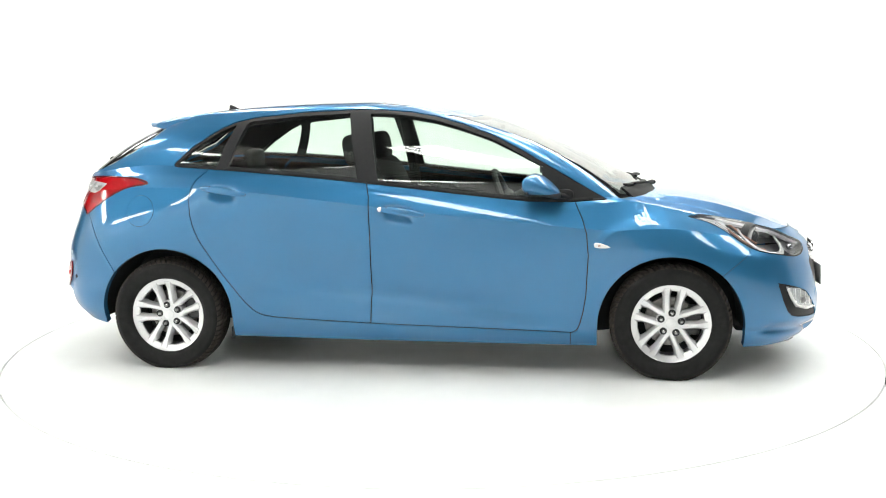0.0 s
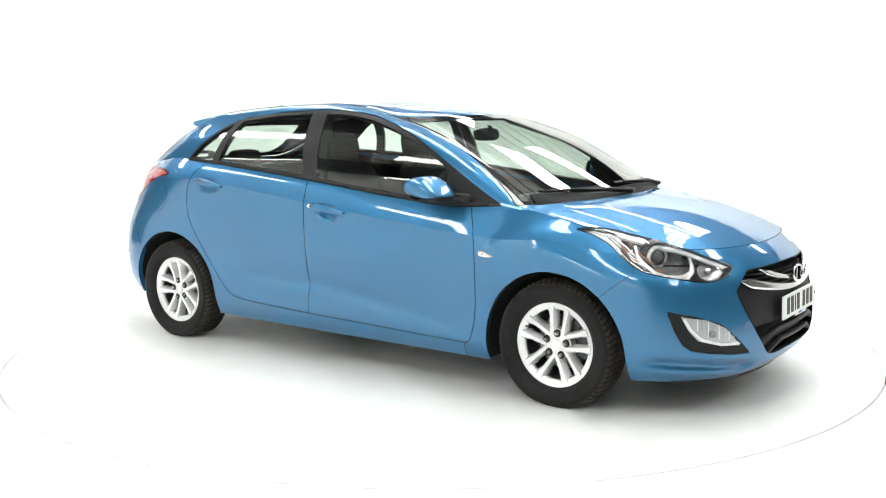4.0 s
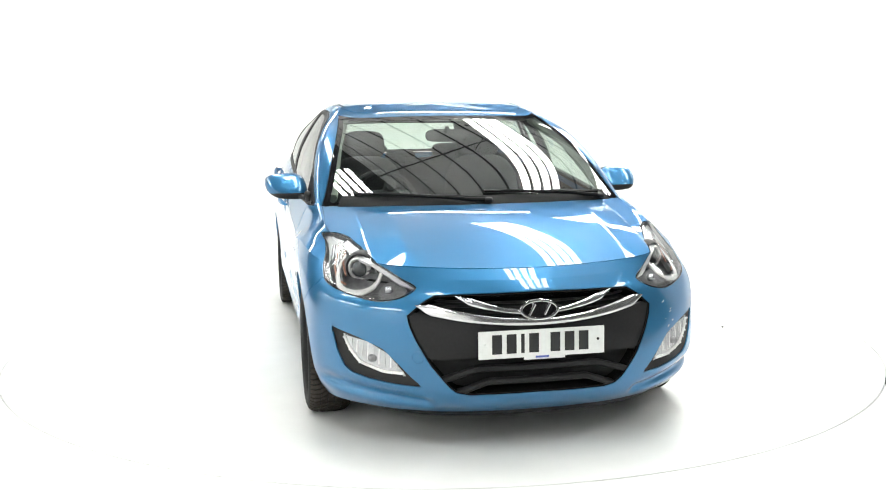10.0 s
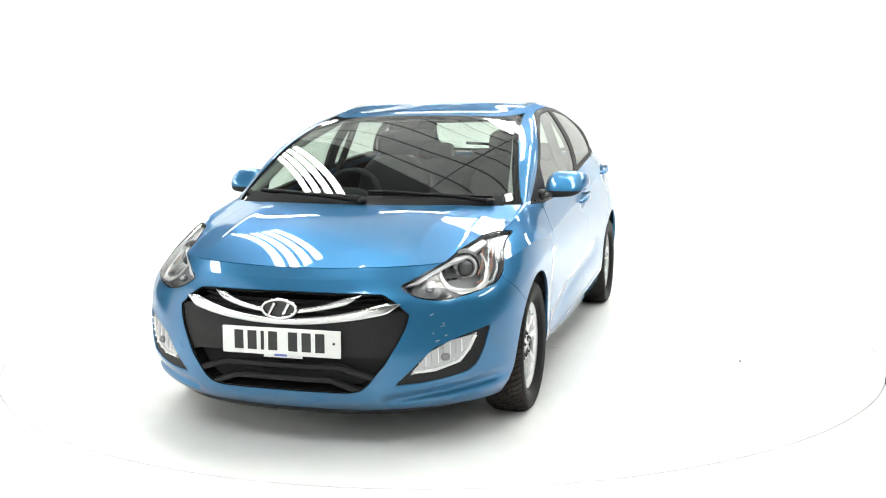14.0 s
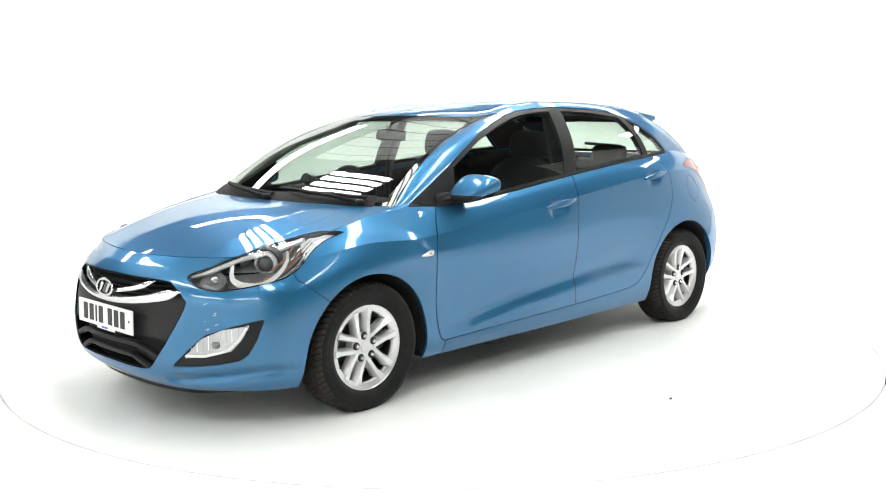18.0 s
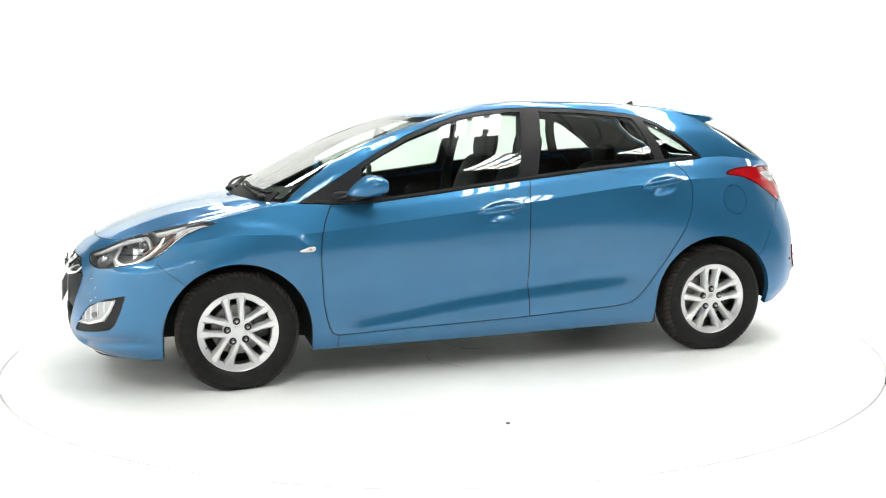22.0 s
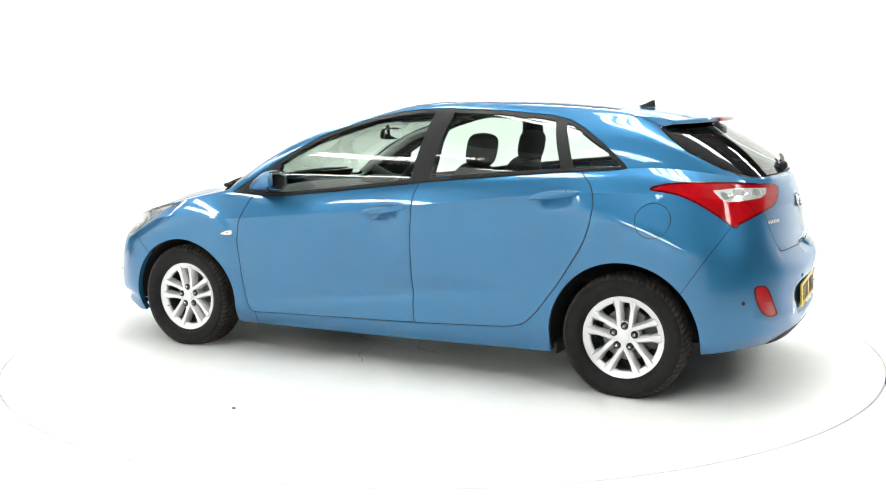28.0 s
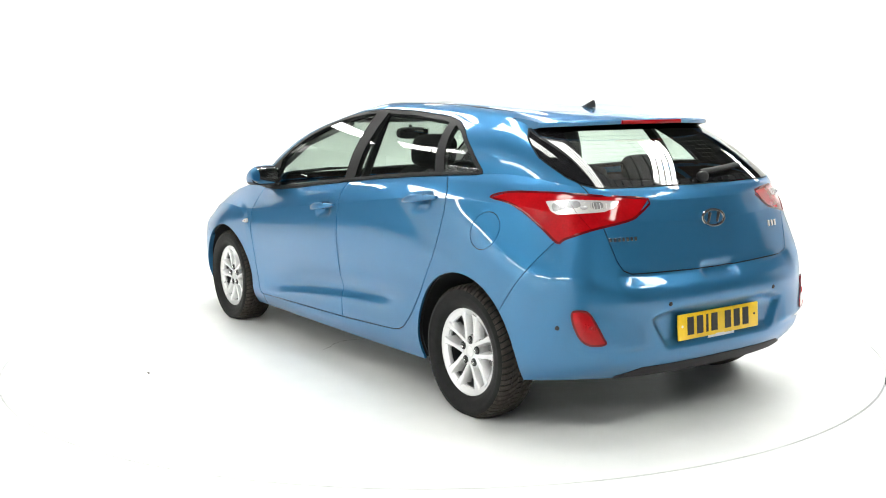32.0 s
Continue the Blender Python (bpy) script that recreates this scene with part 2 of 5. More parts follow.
def sculpt(p):
    """Presses the finer forms into the lofted points, in place."""
    x, y, z = p[..., 0], p[..., 1], p[..., 2]
    flank = np.clip((y - .70) / .08, 0, 1)
    for cx, cz, lean in ((-.048, .838, -.12), (-.990, .944, -.12)):     # cups behind the door handles
        dz = z - cz - lean * (x - cx)
        y -= flank * .024 * np.exp(-((x - cx) / .062)**4 - (dz / .034)**4)
    low = np.interp(x, (-.88, -.58, -.21, .31, .74), (.470, .452, .428, .376, .308))
    ends = np.clip((x + .86) / .25, 0, 1) * np.clip((.80 - x) / .50, 0, 1)**.8 * flank
    y -= ends * .015 * np.where(z > low, np.clip(1 - (z - low) / .075, 0, 1), np.clip(1 + (z - low) / .055, 0, 1))
    ridge = np.interp(x, (1.15, 1.5, 1.95), (.50, .47, .46))                       # bonnet folds
    on = np.clip((x - 1.2) / .2, 0, 1) * np.clip((1.97 - x) / .15, 0, 1) * np.clip((z - .72) / .03, 0, 1) * (y < .62)
    z += on * .010 * np.exp(-(np.sqrt((y - ridge)**2 + .00012)) / .085)
    step = lambda v, w: np.clip(v / w + .5, 0, 1)
    arc = np.interp(x, (.80, .88, .94, 1.00, 1.04, 1.19, 1.31, 1.37, 1.45, 1.56), (.50, .60, .69, .75, .775, .815, .832, .830, .815, .77))   # flare over the front wheel
    inside = arc - z
    on = np.clip((x - .885) / .10, 0, 1) * np.clip((1.60 - x) / .2, 0, 1) * (z > .25) * (y > .55)
    y += on * .011 * np.clip((inside + .03) / .05, 0, 1)**1.5 * np.exp(-np.clip(inside, 0, 1) / .11)
    pod = np.interp(y, (0, .40, .54, .65, .72), (.378, .381, .387, .395, .407))                  # rear bumper: fold under the fog lamps, recess under the tailgate
    on = (x < -1.75) * np.clip((.745 - y) / .03, 0, 1)
    x -= on * .014 * step(z - pod, .014) * np.clip(1 - (z - pod) / .15, 0, 1) * np.clip((y - .40) / .06, 0, 1)
    x += on * .015 * step(.697 - z, .010) * np.clip(1 - (.697 - z) / .060, 0, 1) * np.clip((.56 - y) / .06, 0, 1)
    low_edge, high_edge = .382, np.interp(y, (0, .30, .42), (.532, .530, .500))
    side = np.interp(z, (.38, .53), (.335, .425))
    x += (x < -1.7) * .026 * step(z - low_edge, .02) * step(high_edge - z, .02) * step(side - y, .03)   # hollow for the rear plate
    shelf = (x < -1.8) * np.exp(-((z - .664) / .022)**2) * step(.10 - y, .03)
    x += shelf * .02                                                      # grip under the tailgate
    scoop = (x > 1.6) * np.exp(-((z - np.interp(y, (.40, .62, .80), (.205, .235, .262))) / .022)**2) * step(y - .43, .05) * step(.83 - y, .05)
    x -= scoop * .030
    y -= scoop * .012


def facing(part):
    """Normals of a grid of points on the half body."""
    du = np.gradient(part, axis=1)
    du[:, 0] = part[:, 1] - part[:, 1] * (1, -1, 1)
    du[:, -1] = part[:, -2] * (1, -1, 1) - part[:, -2]
    nn = np.cross(du, np.gradient(part, axis=0))
    return nn / (np.linalg.norm(nn, axis=2, keepdims=True) + 1e-12)


def calmed(nn, reach):
    """Normals averaged along and across the body, mirrored at its middle."""
    for _ in range(2):
        flip = np.array((1, -1, 1))
        wide = np.concatenate([nn[:, reach:0:-1] * flip, nn, nn[:, -2:-reach - 2:-1] * flip], axis=1)
        nn = sum(wide[:, k:k + nn.shape[1]] for k in range(2 * reach + 1))
        tall = np.concatenate([nn[:1]] * 2 + [nn] + [nn[-1:]] * 2)
        nn = sum(tall[k:k + nn.shape[0]] for k in range(5))
        nn /= np.linalg.norm(nn, axis=2, keepdims=True) + 1e-12
    return nn


def skin(ns=400, nv=9):
    """The lofted half body: points, normals, and their s and v (the line's number)."""
    s = np.linspace(0, 7, ns)
    rows = [hermite(l[:, 0], l[:, 1:], s, True) for l in LINES]
    nums = [float(i) for i in range(len(rows))]
    w = WAIST
    rows[w + 1:w + 1] = [bulge(rows[w], rows[w + 1], .33, s), bulge(rows[w], rows[w + 1], .68, s)]
    nums[w + 1:w + 1] = [w + .33, w + .68]
    out, norm, vs = [], [], []
    cuts = [0, *CREASE, len(rows) - 1]
    for a, b in zip(cuts[:-1], cuts[1:]):
        seg = np.array(rows[a:b + 1])                       # levels, stations, 3
        n = len(seg)
        q = np.linspace(0, n - 1, (n - 1) * nv + 1)
        part = np.empty((len(q), ns, 3))
        for j in range(ns):
            gap = np.linalg.norm(np.diff(seg[:, j], axis=0), axis=1) + 1e-3
            k = np.concatenate([[0], np.cumsum(gap**.5)])
            part[:, j] = hermite(k, seg[:, j], np.interp(q, np.arange(n), k))
        base = facing(part)
        sculpt(part)
        nn = calmed(base, 7 if a < 5 else 19 if a < WAIST else 13) + facing(part) - base
        nn /= np.linalg.norm(nn, axis=2, keepdims=True) + 1e-12
        out.append(part), norm.append(nn), vs.append(np.interp(q, np.arange(n), nums[a:b + 1]))
    # behind the front wheel the bend at the bonnet edge's line is a soft hollow
    soft = np.clip((s - 2.75) / .4, 0, 1) * np.clip((5.6 - s) / .4, 0, 1)
    both_sides = norm[1][-1] + norm[2][0]
    both_sides /= np.linalg.norm(both_sides, axis=1, keepdims=True) + 1e-12
    for k in range(nv):
        for row in (norm[1][-1 - k], norm[2][k]):
            row += (soft * (1 - k / nv))[:, None] * (both_sides - row)
            row /= np.linalg.norm(row, axis=1, keepdims=True) + 1e-12
    return s, out, norm, vs

# ---- cutting the skin into panels ----
GAP = .0027


class Sheet:
    """Triangles with points P, normals N and attributes A (s, v, metres per s, metres per v)."""

    def __init__(self, P, N, A, T):
        self.P, self.N, self.A, self.T = P, N, A, T

    def field(self, f):
        return f(self.P[:, 0], self.P[:, 1], self.P[:, 2], self.A)

    def middle(self, f):
        p, a = self.P[self.T].mean(1), self.A[self.T].mean(1)
        return f(p[:, 0], p[:, 1], p[:, 2], a)

    def cut(self, f, level=0.0):
        d = self.field(f) - level
        d = np.where(np.abs(d) < 1e-7, 1e-7, d)
        side = d > 0
        n = side[self.T].sum(1)
        whole, mixed = self.T[(n == 0) | (n == 3)], self.T[(n == 1) | (n == 2)]
        if not len(mixed):
            return self
        up = side[mixed]
        lone = np.where(up.sum(1) == 1, up.argmax(1), (~up).argmax(1))
        k = np.arange(len(mixed))
        a, b, c = mixed[k, lone], mixed[k, (lone + 1) % 3], mixed[k, (lone + 2) % 3]
        pair = np.sort(np.concatenate([np.stack([a, b], 1), np.stack([a, c], 1)]), 1)
        edge, where = np.unique(pair, axis=0, return_inverse=True)
        where = where.reshape(-1)
        u = (d[edge[:, 0]] / (d[edge[:, 0]] - d[edge[:, 1]]))[:, None]
        add = [x[edge[:, 0]] * (1 - u) + x[edge[:, 1]] * u for x in (self.P, self.N, self.A)]
        base = len(self.P)
        ab, ac = base + where[:len(a)], base + where[len(a):]
        T = np.concatenate([whole, np.stack([a, ab, ac], 1), np.stack([ab, b, c], 1), np.stack([ab, c, ac], 1)])
        N = np.concatenate([self.N, add[1] / (np.linalg.norm(add[1], axis=1, keepdims=True) + 1e-12)])
        return Sheet(np.concatenate([self.P, add[0]]), N, np.concatenate([self.A, add[2]]), T)

    def pick(self, keep):
        T = self.T[keep]
        used, inv = np.unique(T, return_inverse=True)
        return Sheet(self.P[used], self.N[used], self.A[used], inv.reshape(-1, 3))

    def mirrored(self):
        return Sheet(self.P * (1, -1, 1), self.N * (1, -1, 1), self.A, self.T[:, ::-1])

    def plus(self, other):
        return Sheet(np.concatenate([self.P, other.P]), np.concatenate([self.N, other.N]), np.concatenate([self.A, other.A]),
                     np.concatenate([self.T, other.T + len(self.P)]))

    def eased(self, axis, deg=3, across=1.0):
        """The same sheet with the shading of a smooth curved pane fitted through it."""
        u, v, w = [self.P[:, k] for k in [k for k in range(3) if k != axis] + [axis]]
        um, vm = u.mean(), v.mean()
        terms = [(i, j) for i in range(deg + 1) for j in range(deg + 1 - i)]
        M = np.stack([(u - um)**i * (v - vm)**j for i, j in terms], 1)
        c = np.linalg.lstsq(M, w, rcond=None)[0]
        du = sum(k * i * (u - um)**max(i - 1, 0) * (v - vm)**j for k, (i, j) in zip(c, terms))
        dv = sum(k * j * (u - um)**i * (v - vm)**max(j - 1, 0) for k, (i, j) in zip(c, terms))
        N = np.insert(np.stack([-du, -dv], 1), axis, 1.0, axis=1)
        N[:, 1] *= across
        N /= np.linalg.norm(N, axis=1, keepdims=True)
        N *= np.sign((N * self.N).sum(1, keepdims=True))
        return Sheet(self.P, N, self.A, self.T)

    def pushed(self, d):
        return Sheet(self.P - self.N * d, self.N, self.A, self.T)

    def rim(self, depth, centre_open=True):
        """A band along the free edges that turns inwards by depth."""
        key = np.unique(np.round(self.P, 5), axis=0, return_inverse=True)[1].reshape(-1)
        t = self.T
        e = np.concatenate([t[:, [0, 1]], t[:, [1, 2]], t[:, [2, 0]]])
        k = np.sort(key[e], 1)
        _, first, count = np.unique(k, axis=0, return_index=True, return_counts=True)
        e = e[first[count == 1]]
        e = e[~((np.abs(self.P[e[:, 0], 1]) < 1e-4) & (np.abs(self.P[e[:, 1], 1]) < 1e-4))]
        if not len(e):
            return None
        a, b = self.P[e[:, 0]], self.P[e[:, 1]]
        c, d = b - self.N[e[:, 1]] * depth, a - self.N[e[:, 0]] * depth
        out = np.cross(b - a, self.N[e[:, 0]])
        out /= np.linalg.norm(out, axis=1, keepdims=True) + 1e-12
        m = len(e)
        P, i = np.concatenate([a, b, c, d]), np.arange(m)
        T = np.concatenate([np.stack([i, i + 3 * m, i + 2 * m], 1), np.stack([i, i + 2 * m, i + m], 1)])
        return Sheet(P, np.tile(out, (4, 1)), np.zeros((4 * m, 4)), T)


def polygon(px, pz, pts):
    """Signed distance to a closed outline, negative inside."""
    pts = np.asarray(pts, float)
    q = np.roll(pts, -1, axis=0)
    best, inside = np.full(len(px), 1e9), np.zeros(len(px), bool)
    for (ax, az), (bx, bz) in zip(pts, q):
        ex, ez = bx - ax, bz - az
        u = np.clip(((px - ax) * ex + (pz - az) * ez) / (ex * ex + ez * ez + 1e-12), 0, 1)
        best = np.minimum(best, np.hypot(px - ax - u * ex, pz - az - u * ez))
        cross = (az > pz) != (bz > pz)
        inside ^= cross & (px < (bx - ax) * (pz - az) / (bz - az + 1e-12) + ax)
    return np.where(inside, -best, best)


def rounded(pts, n=6):
    """A closed smooth outline through the points."""
    p = np.asarray(pts, float)
    a, b, c, d = np.roll(p, 1, 0), p, np.roll(p, -1, 0), np.roll(p, -2, 0)
    out = []
    for i in range(len(p)):
        for u in np.arange(n) / n:
            out.append(.5 * (2 * b[i] + (c[i] - a[i]) * u + (2 * a[i] - 5 * b[i] + 4 * c[i] - d[i]) * u * u + (3 * b[i] - a[i] - 3 * c[i] + d[i]) * u**3))
    return np.array(out)


def arch(x, z, cx, cz, r):
    return np.where(z > cz, np.hypot(x - cx, z - cz), np.abs(x - cx)) - r


def f_arches(x, y, z, a):
    f = np.minimum(arch(x, z, 1.322, .270, .365), arch(x, z, -1.322, .288, .364))
    return np.where(y > .45, f, 1.0)


WINDOWS = np.concatenate([np.array([(1.00, .912), (.818, .901), (.6, .905), (.3, .936), (-.237, .997), (-.587, 1.031), (-.885, 1.055), (-1.095, 1.069), (-1.265, 1.078),
                                    (-1.297, 1.083), (-1.292, 1.098), (-1.19, 1.187), (-1.06, 1.275), (-.98, 1.312), (-.88, 1.335), (-.6, 1.362), (-.3, 1.374), (-.155, 1.370),
                                    (-.02, 1.358), (.117, 1.334), (.27, 1.290), (.42, 1.236), (.57, 1.160), (.724, 1.071), (.87, .985)])])
DOOR_LINE = [(.84, 1.0), (.842, .899), (.880, .815), (.900, .745), (.909, .636), (.899, .428), (.885, .340), (.868, .277), (.855, .251), (.831, .237)]
B_LINE = [(-.229, 1.25), (-.229, 1.0), (-.211, .930), (-.202, .709), (-.201, .471), (-.210, .267)]
C_LINE = [(-.581, .284), (-.72, .292), (-.791, .303), (-.836, .325), (-.895, .382), (-.998, .516), (-1.06, .61), (-1.114, .694), (-1.145, .76), (-1.165, .830),
          (-1.175, .916), (-1.168, .965), (-1.148, 1.010), (-1.08, 1.074), (-1.02, 1.16), (-.98, 1.25)]
FRONT_DOOR = DOOR_LINE + [(.313, .252)] + B_LINE[::-1]
REAR_DOOR = B_LINE + C_LINE


def flank(f):
    """Holds a side-view outline to the flank."""
    return lambda x, y, z, a: np.where(y > .42, f(x, y, z, a), 1.0)


f_windows = flank(lambda x, y, z, a: np.where(a[:, 1] > 6.8, polygon(x, z, WINDOWS), 1.0))
f_front_door = flank(lambda x, y, z, a: polygon(x, z, FRONT_DOOR))
f_rear_door = flank(lambda x, y, z, a: polygon(x, z, REAR_DOOR))


def f_front_glass(x, y, z, a):
    u = (z - .95) / .4
    return np.maximum(f_windows(x, y, z, a) + .020, np.maximum(x - .690 + .06 * u, (-.160 - .075 * u) - x))


def f_rear_glass(x, y, z, a):
    u = (z - 1.0) / .35
    return np.maximum(f_windows(x, y, z, a) + .020, np.maximum(x + .272 + .075 * u, (-1.010 + .115 * u) - x))


def f_quarter_glass(x, y, z, a):
    u = (z - 1.0) / .35
    return np.maximum(f_windows(x, y, z, a) + .016, x + 1.075 - .125 * u)


def f_bonnet(x, y, z, a):
    return np.where(a[:, 0] < 2.6, np.maximum(np.maximum((6 - a[:, 1]) * a[:, 3], (a[:, 0] - 1.93) * a[:, 2]), (a[:, 1] - 8) * a[:, 3]), 1.0)


def f_screen(x, y, z, a):
    edge = np.interp(z, (.90, .95, 1.15, 1.335), (.765, .738, .665, .575))
    f = np.maximum(np.maximum((8.0 - a[:, 1]) * a[:, 3], (a[:, 1] - 9.0) * a[:, 3]), y - edge)
    return np.where(a[:, 0] < 2.4, f, 1.0)


BACK_GLASS = [(-1.385, 1.300), (-1.45, 1.240), (-1.56, 1.160), (-1.72, 1.082), (-1.80, 1.052), (-1.84, 1.040), (-2.2, 1.026), (-2.2, 1.6), (-1.385, 1.6)]


def f_back_glass(x, y, z, a):
    f = np.maximum(polygon(x, z, BACK_GLASS), (a[:, 1] - 9.4) * a[:, 3])
    return np.where((a[:, 0] > 5) & (a[:, 1] > 6), f, 1.0)


TAILGATE = [(.46, 1.6), (.50, 1.20), (.595, 1.065), (.585, .98), (.570, .86), (.545, .745), (.525, .708), (.48, .690), (0, .680), (-1, .68), (-1, 1.6)]


def f_tailgate(x, y, z, a):
    f = np.maximum(polygon(y, z, TAILGATE), (a[:, 1] - 10) * a[:, 3])
    return np.where(x < -1.2, f, 1.0)


def f_front_bumper(x, y, z, a):
    f = polygon(x, z, [(1.40, -.2), (1.56, .535), (1.70, .650), (1.74, 1.0), (2.6, 1.0), (2.6, -.2)])
    return np.where((a[:, 0] < 2) & (a[:, 1] < 6.01), np.maximum(f, (a[:, 1] - 6) * a[:, 3]), 1.0)


def f_rear_bumper(x, y, z, a):
    f = polygon(x, z, [(-1.45, -.2), (-1.575, .485), (-1.80, .835), (-1.83, .90), (-2.6, .90), (-2.6, -.2)])
    return np.where(a[:, 0] > 5, f, 1.0)


def f_roof(x, y, z, a):
    return (10 - a[:, 1]) * a[:, 3]


def f_cap(x, y, z, a):
    return np.where((y > .5) & (x < -1.2), np.hypot(x + 1.455, z - .850) - .080, 1.0)


def slant(x, y, deg):
    """Position along a line seen from deg degrees round from the nose."""
    return y * math.cos(radians(deg)) - x * math.sin(radians(deg))


HEADLAMP = np.array([(-.935, .664), (-.885, .626), (-.789, .610), (-.672, .624), (-.545, .648), (-.483, .672), (-.437, .716), (-.410, .763), (-.361, .802), (-.299, .826), (-.374, .832), (-.468, .820), (-.591, .788), (-.683, .760), (-.775, .728), (-.856, .695)])
TAILLAMP = np.array([(.312, .992), (.392, 1.016), (.536, 1.021), (.653, 1.018), (.768, 1.010), (.978, .989), (.934, .929), (.885, .905), (.743, .876), (.628, .840), (.598, .823), (.536, .877), (.466, .934), (.393, .973)])
FOGBEZEL = np.array([(-.993, .283), (-.910, .363), (-.837, .424), (-.719, .462), (-.582, .492), (-.614, .406), (-.650, .345), (-.690, .318), (-.770, .302), (-.890, .288)])
FOGLENS = np.array([(-.936, .326), (-.861, .407), (-.766, .449), (-.645, .467), (-.674, .409), (-.722, .358), (-.840, .328)])
TAILCLEAR = np.array([(.549, .986), (.663, .995), (.853, .988), (.836, .963), (.791, .946), (.691, .940), (.598, .934), (.570, .948)])


def f_headlamp(x, y, z, a):
    return np.where((x > 1.2) & (y > .2) & (a[:, 1] > 2.5) & (a[:, 1] < 7.5), polygon(slant(x, y, 40), z, HEADLAMP), 1.0)


def f_taillamp(x, y, z, a):
    return np.where((x < -1.2) & (y > .1), polygon(slant(x, y, 140), z, TAILLAMP), 1.0)


def f_fog(x, y, z, a):
    return np.where((x > 1.4) & (y > .3) & (a[:, 1] < 4.5), polygon(slant(x, y, 40), z, FOGBEZEL), 1.0)


GRILLE = np.array([(-.6, .648), (0, .648), (.30, .643), (.405, .638), (.455, .610), (.512, .560), (.505, .52), (.482, .465), (.43, .37), (.361, .283), (.33, .258), (.28, .247), (0, .248), (-.6, .248)])


def f_grille(x, y, z, a):
    return np.where((x > 1.7) & (a[:, 1] < 5.5), polygon(y, z, GRILLE), 1.0)


def half_skin():
    s, parts, norms, vs = skin()
    sheet = None
    for p, n, v in zip(parts, norms, vs):
        rows, cols = p.shape[:2]
        ms = np.linalg.norm(np.gradient(p, axis=1), axis=2) / np.gradient(s)[None]
        mv = np.linalg.norm(np.gradient(p, axis=0), axis=2) / np.gradient(v)[:, None]
        A = np.stack([np.tile(s, (rows, 1)), np.tile(v[:, None], (1, cols)), ms, mv], -1).reshape(-1, 4)
        i = (np.arange(rows - 1)[:, None] * cols + np.arange(cols - 1)).reshape(-1)
        T = np.concatenate([np.stack([i, i + 1, i + cols + 1], 1), np.stack([i, i + cols + 1, i + cols], 1)])
        new_sheet = Sheet(p.reshape(-1, 3), n.reshape(-1, 3), A, T)
        sheet = new_sheet if sheet is None else sheet.plus(new_sheet)
    return sheet


FIELDS = dict(headlamp=f_headlamp, taillamp=f_taillamp, fog=f_fog, grille=f_grille, front_glass=f_front_glass, rear_glass=f_rear_glass, quarter_glass=f_quarter_glass,
              windows=f_windows, screen=f_screen, back_glass=f_back_glass, cap=f_cap, bonnet=f_bonnet, front_bumper=f_front_bumper,
              tailgate=f_tailgate, rear_bumper=f_rear_bumper, front_door=f_front_door, rear_door=f_rear_door, roof=f_roof)
FINE = dict(cap=.0018, front_bumper=.0015, rear_bumper=.0015, taillamp=.0018, headlamp=.0020)
TIGHT = ("front_glass", "rear_glass", "quarter_glass")


def panels():
    """The half skin, cut; each panel and, under its shut lines, the seam."""
    sheet = half_skin()
    sheet = sheet.cut(f_arches)
    sheet = sheet.pick(sheet.middle(f_arches) > 0)
    for key, f in FIELDS.items():
        if key in TIGHT:
            sheet = sheet.cut(f)
        else:
            g = FINE.get(key, GAP)
            sheet = sheet.cut(f, -g).cut(f, g)
    left = np.ones(len(sheet.T), bool)
    seam = np.zeros(len(sheet.T), bool)
    out = {}
    for key, f in FIELDS.items():
        d = sheet.middle(f)
        g = 0 if key in TIGHT else FINE.get(key, GAP)
        own = left & (d < -g)
        if g:
            seam |= left & (np.abs(d) <= g)
            left &= np.abs(d) > g
        out[key] = own
        left &= ~own
    out["shell"], out["seam"] = left, seam
    return sheet, {k: sheet.pick(m) for k, m in out.items()}

# ---- building ----
def mesh_of(name, sheet, mats, which=None):
    me = bpy.data.meshes.new(name)
    me.from_pydata(sheet.P.tolist(), [], sheet.T.tolist())
    for m in mats:
        me.materials.append(m)
    if which is not None:
        me.polygons.foreach_set("material_index", which.astype(np.int32))
    me.polygons.foreach_set("use_smooth", np.ones(len(me.polygons), bool))
    me.update()
    me.normals_split_custom_set_from_vertices([tuple(v) for v in sheet.N])
    return me


def panel(name, sheet, mat, parent, label="", depth=.012, edge_mat=None):
    rim = sheet.rim(depth) if depth else None
    n = len(sheet.T)
    full = sheet.plus(rim) if rim is not None else sheet
    which = (np.arange(len(full.T)) >= n).astype(int)
    ob = new(name, mesh_of(name, full, [mat, edge_mat or mat], which))
    ob.parent = parent
    return tagged(ob, label)


def part(name, bm, mat, parent, label="", smooth=True, at=None):
    me = bpy.data.meshes.new(name)
    bmesh.ops.recalc_face_normals(bm, faces=bm.faces)
    bm.to_mesh(me)
    bm.free()
    me.materials.append(mat)
    if smooth:
        me.polygons.foreach_set("use_smooth", np.ones(len(me.polygons), bool))
        me.set_sharp_from_angle(angle=radians(38))
    ob = new(name, me)
    ob.parent = parent
    if at is not None:
        ob.matrix_basis = at
    return tagged(ob, label)


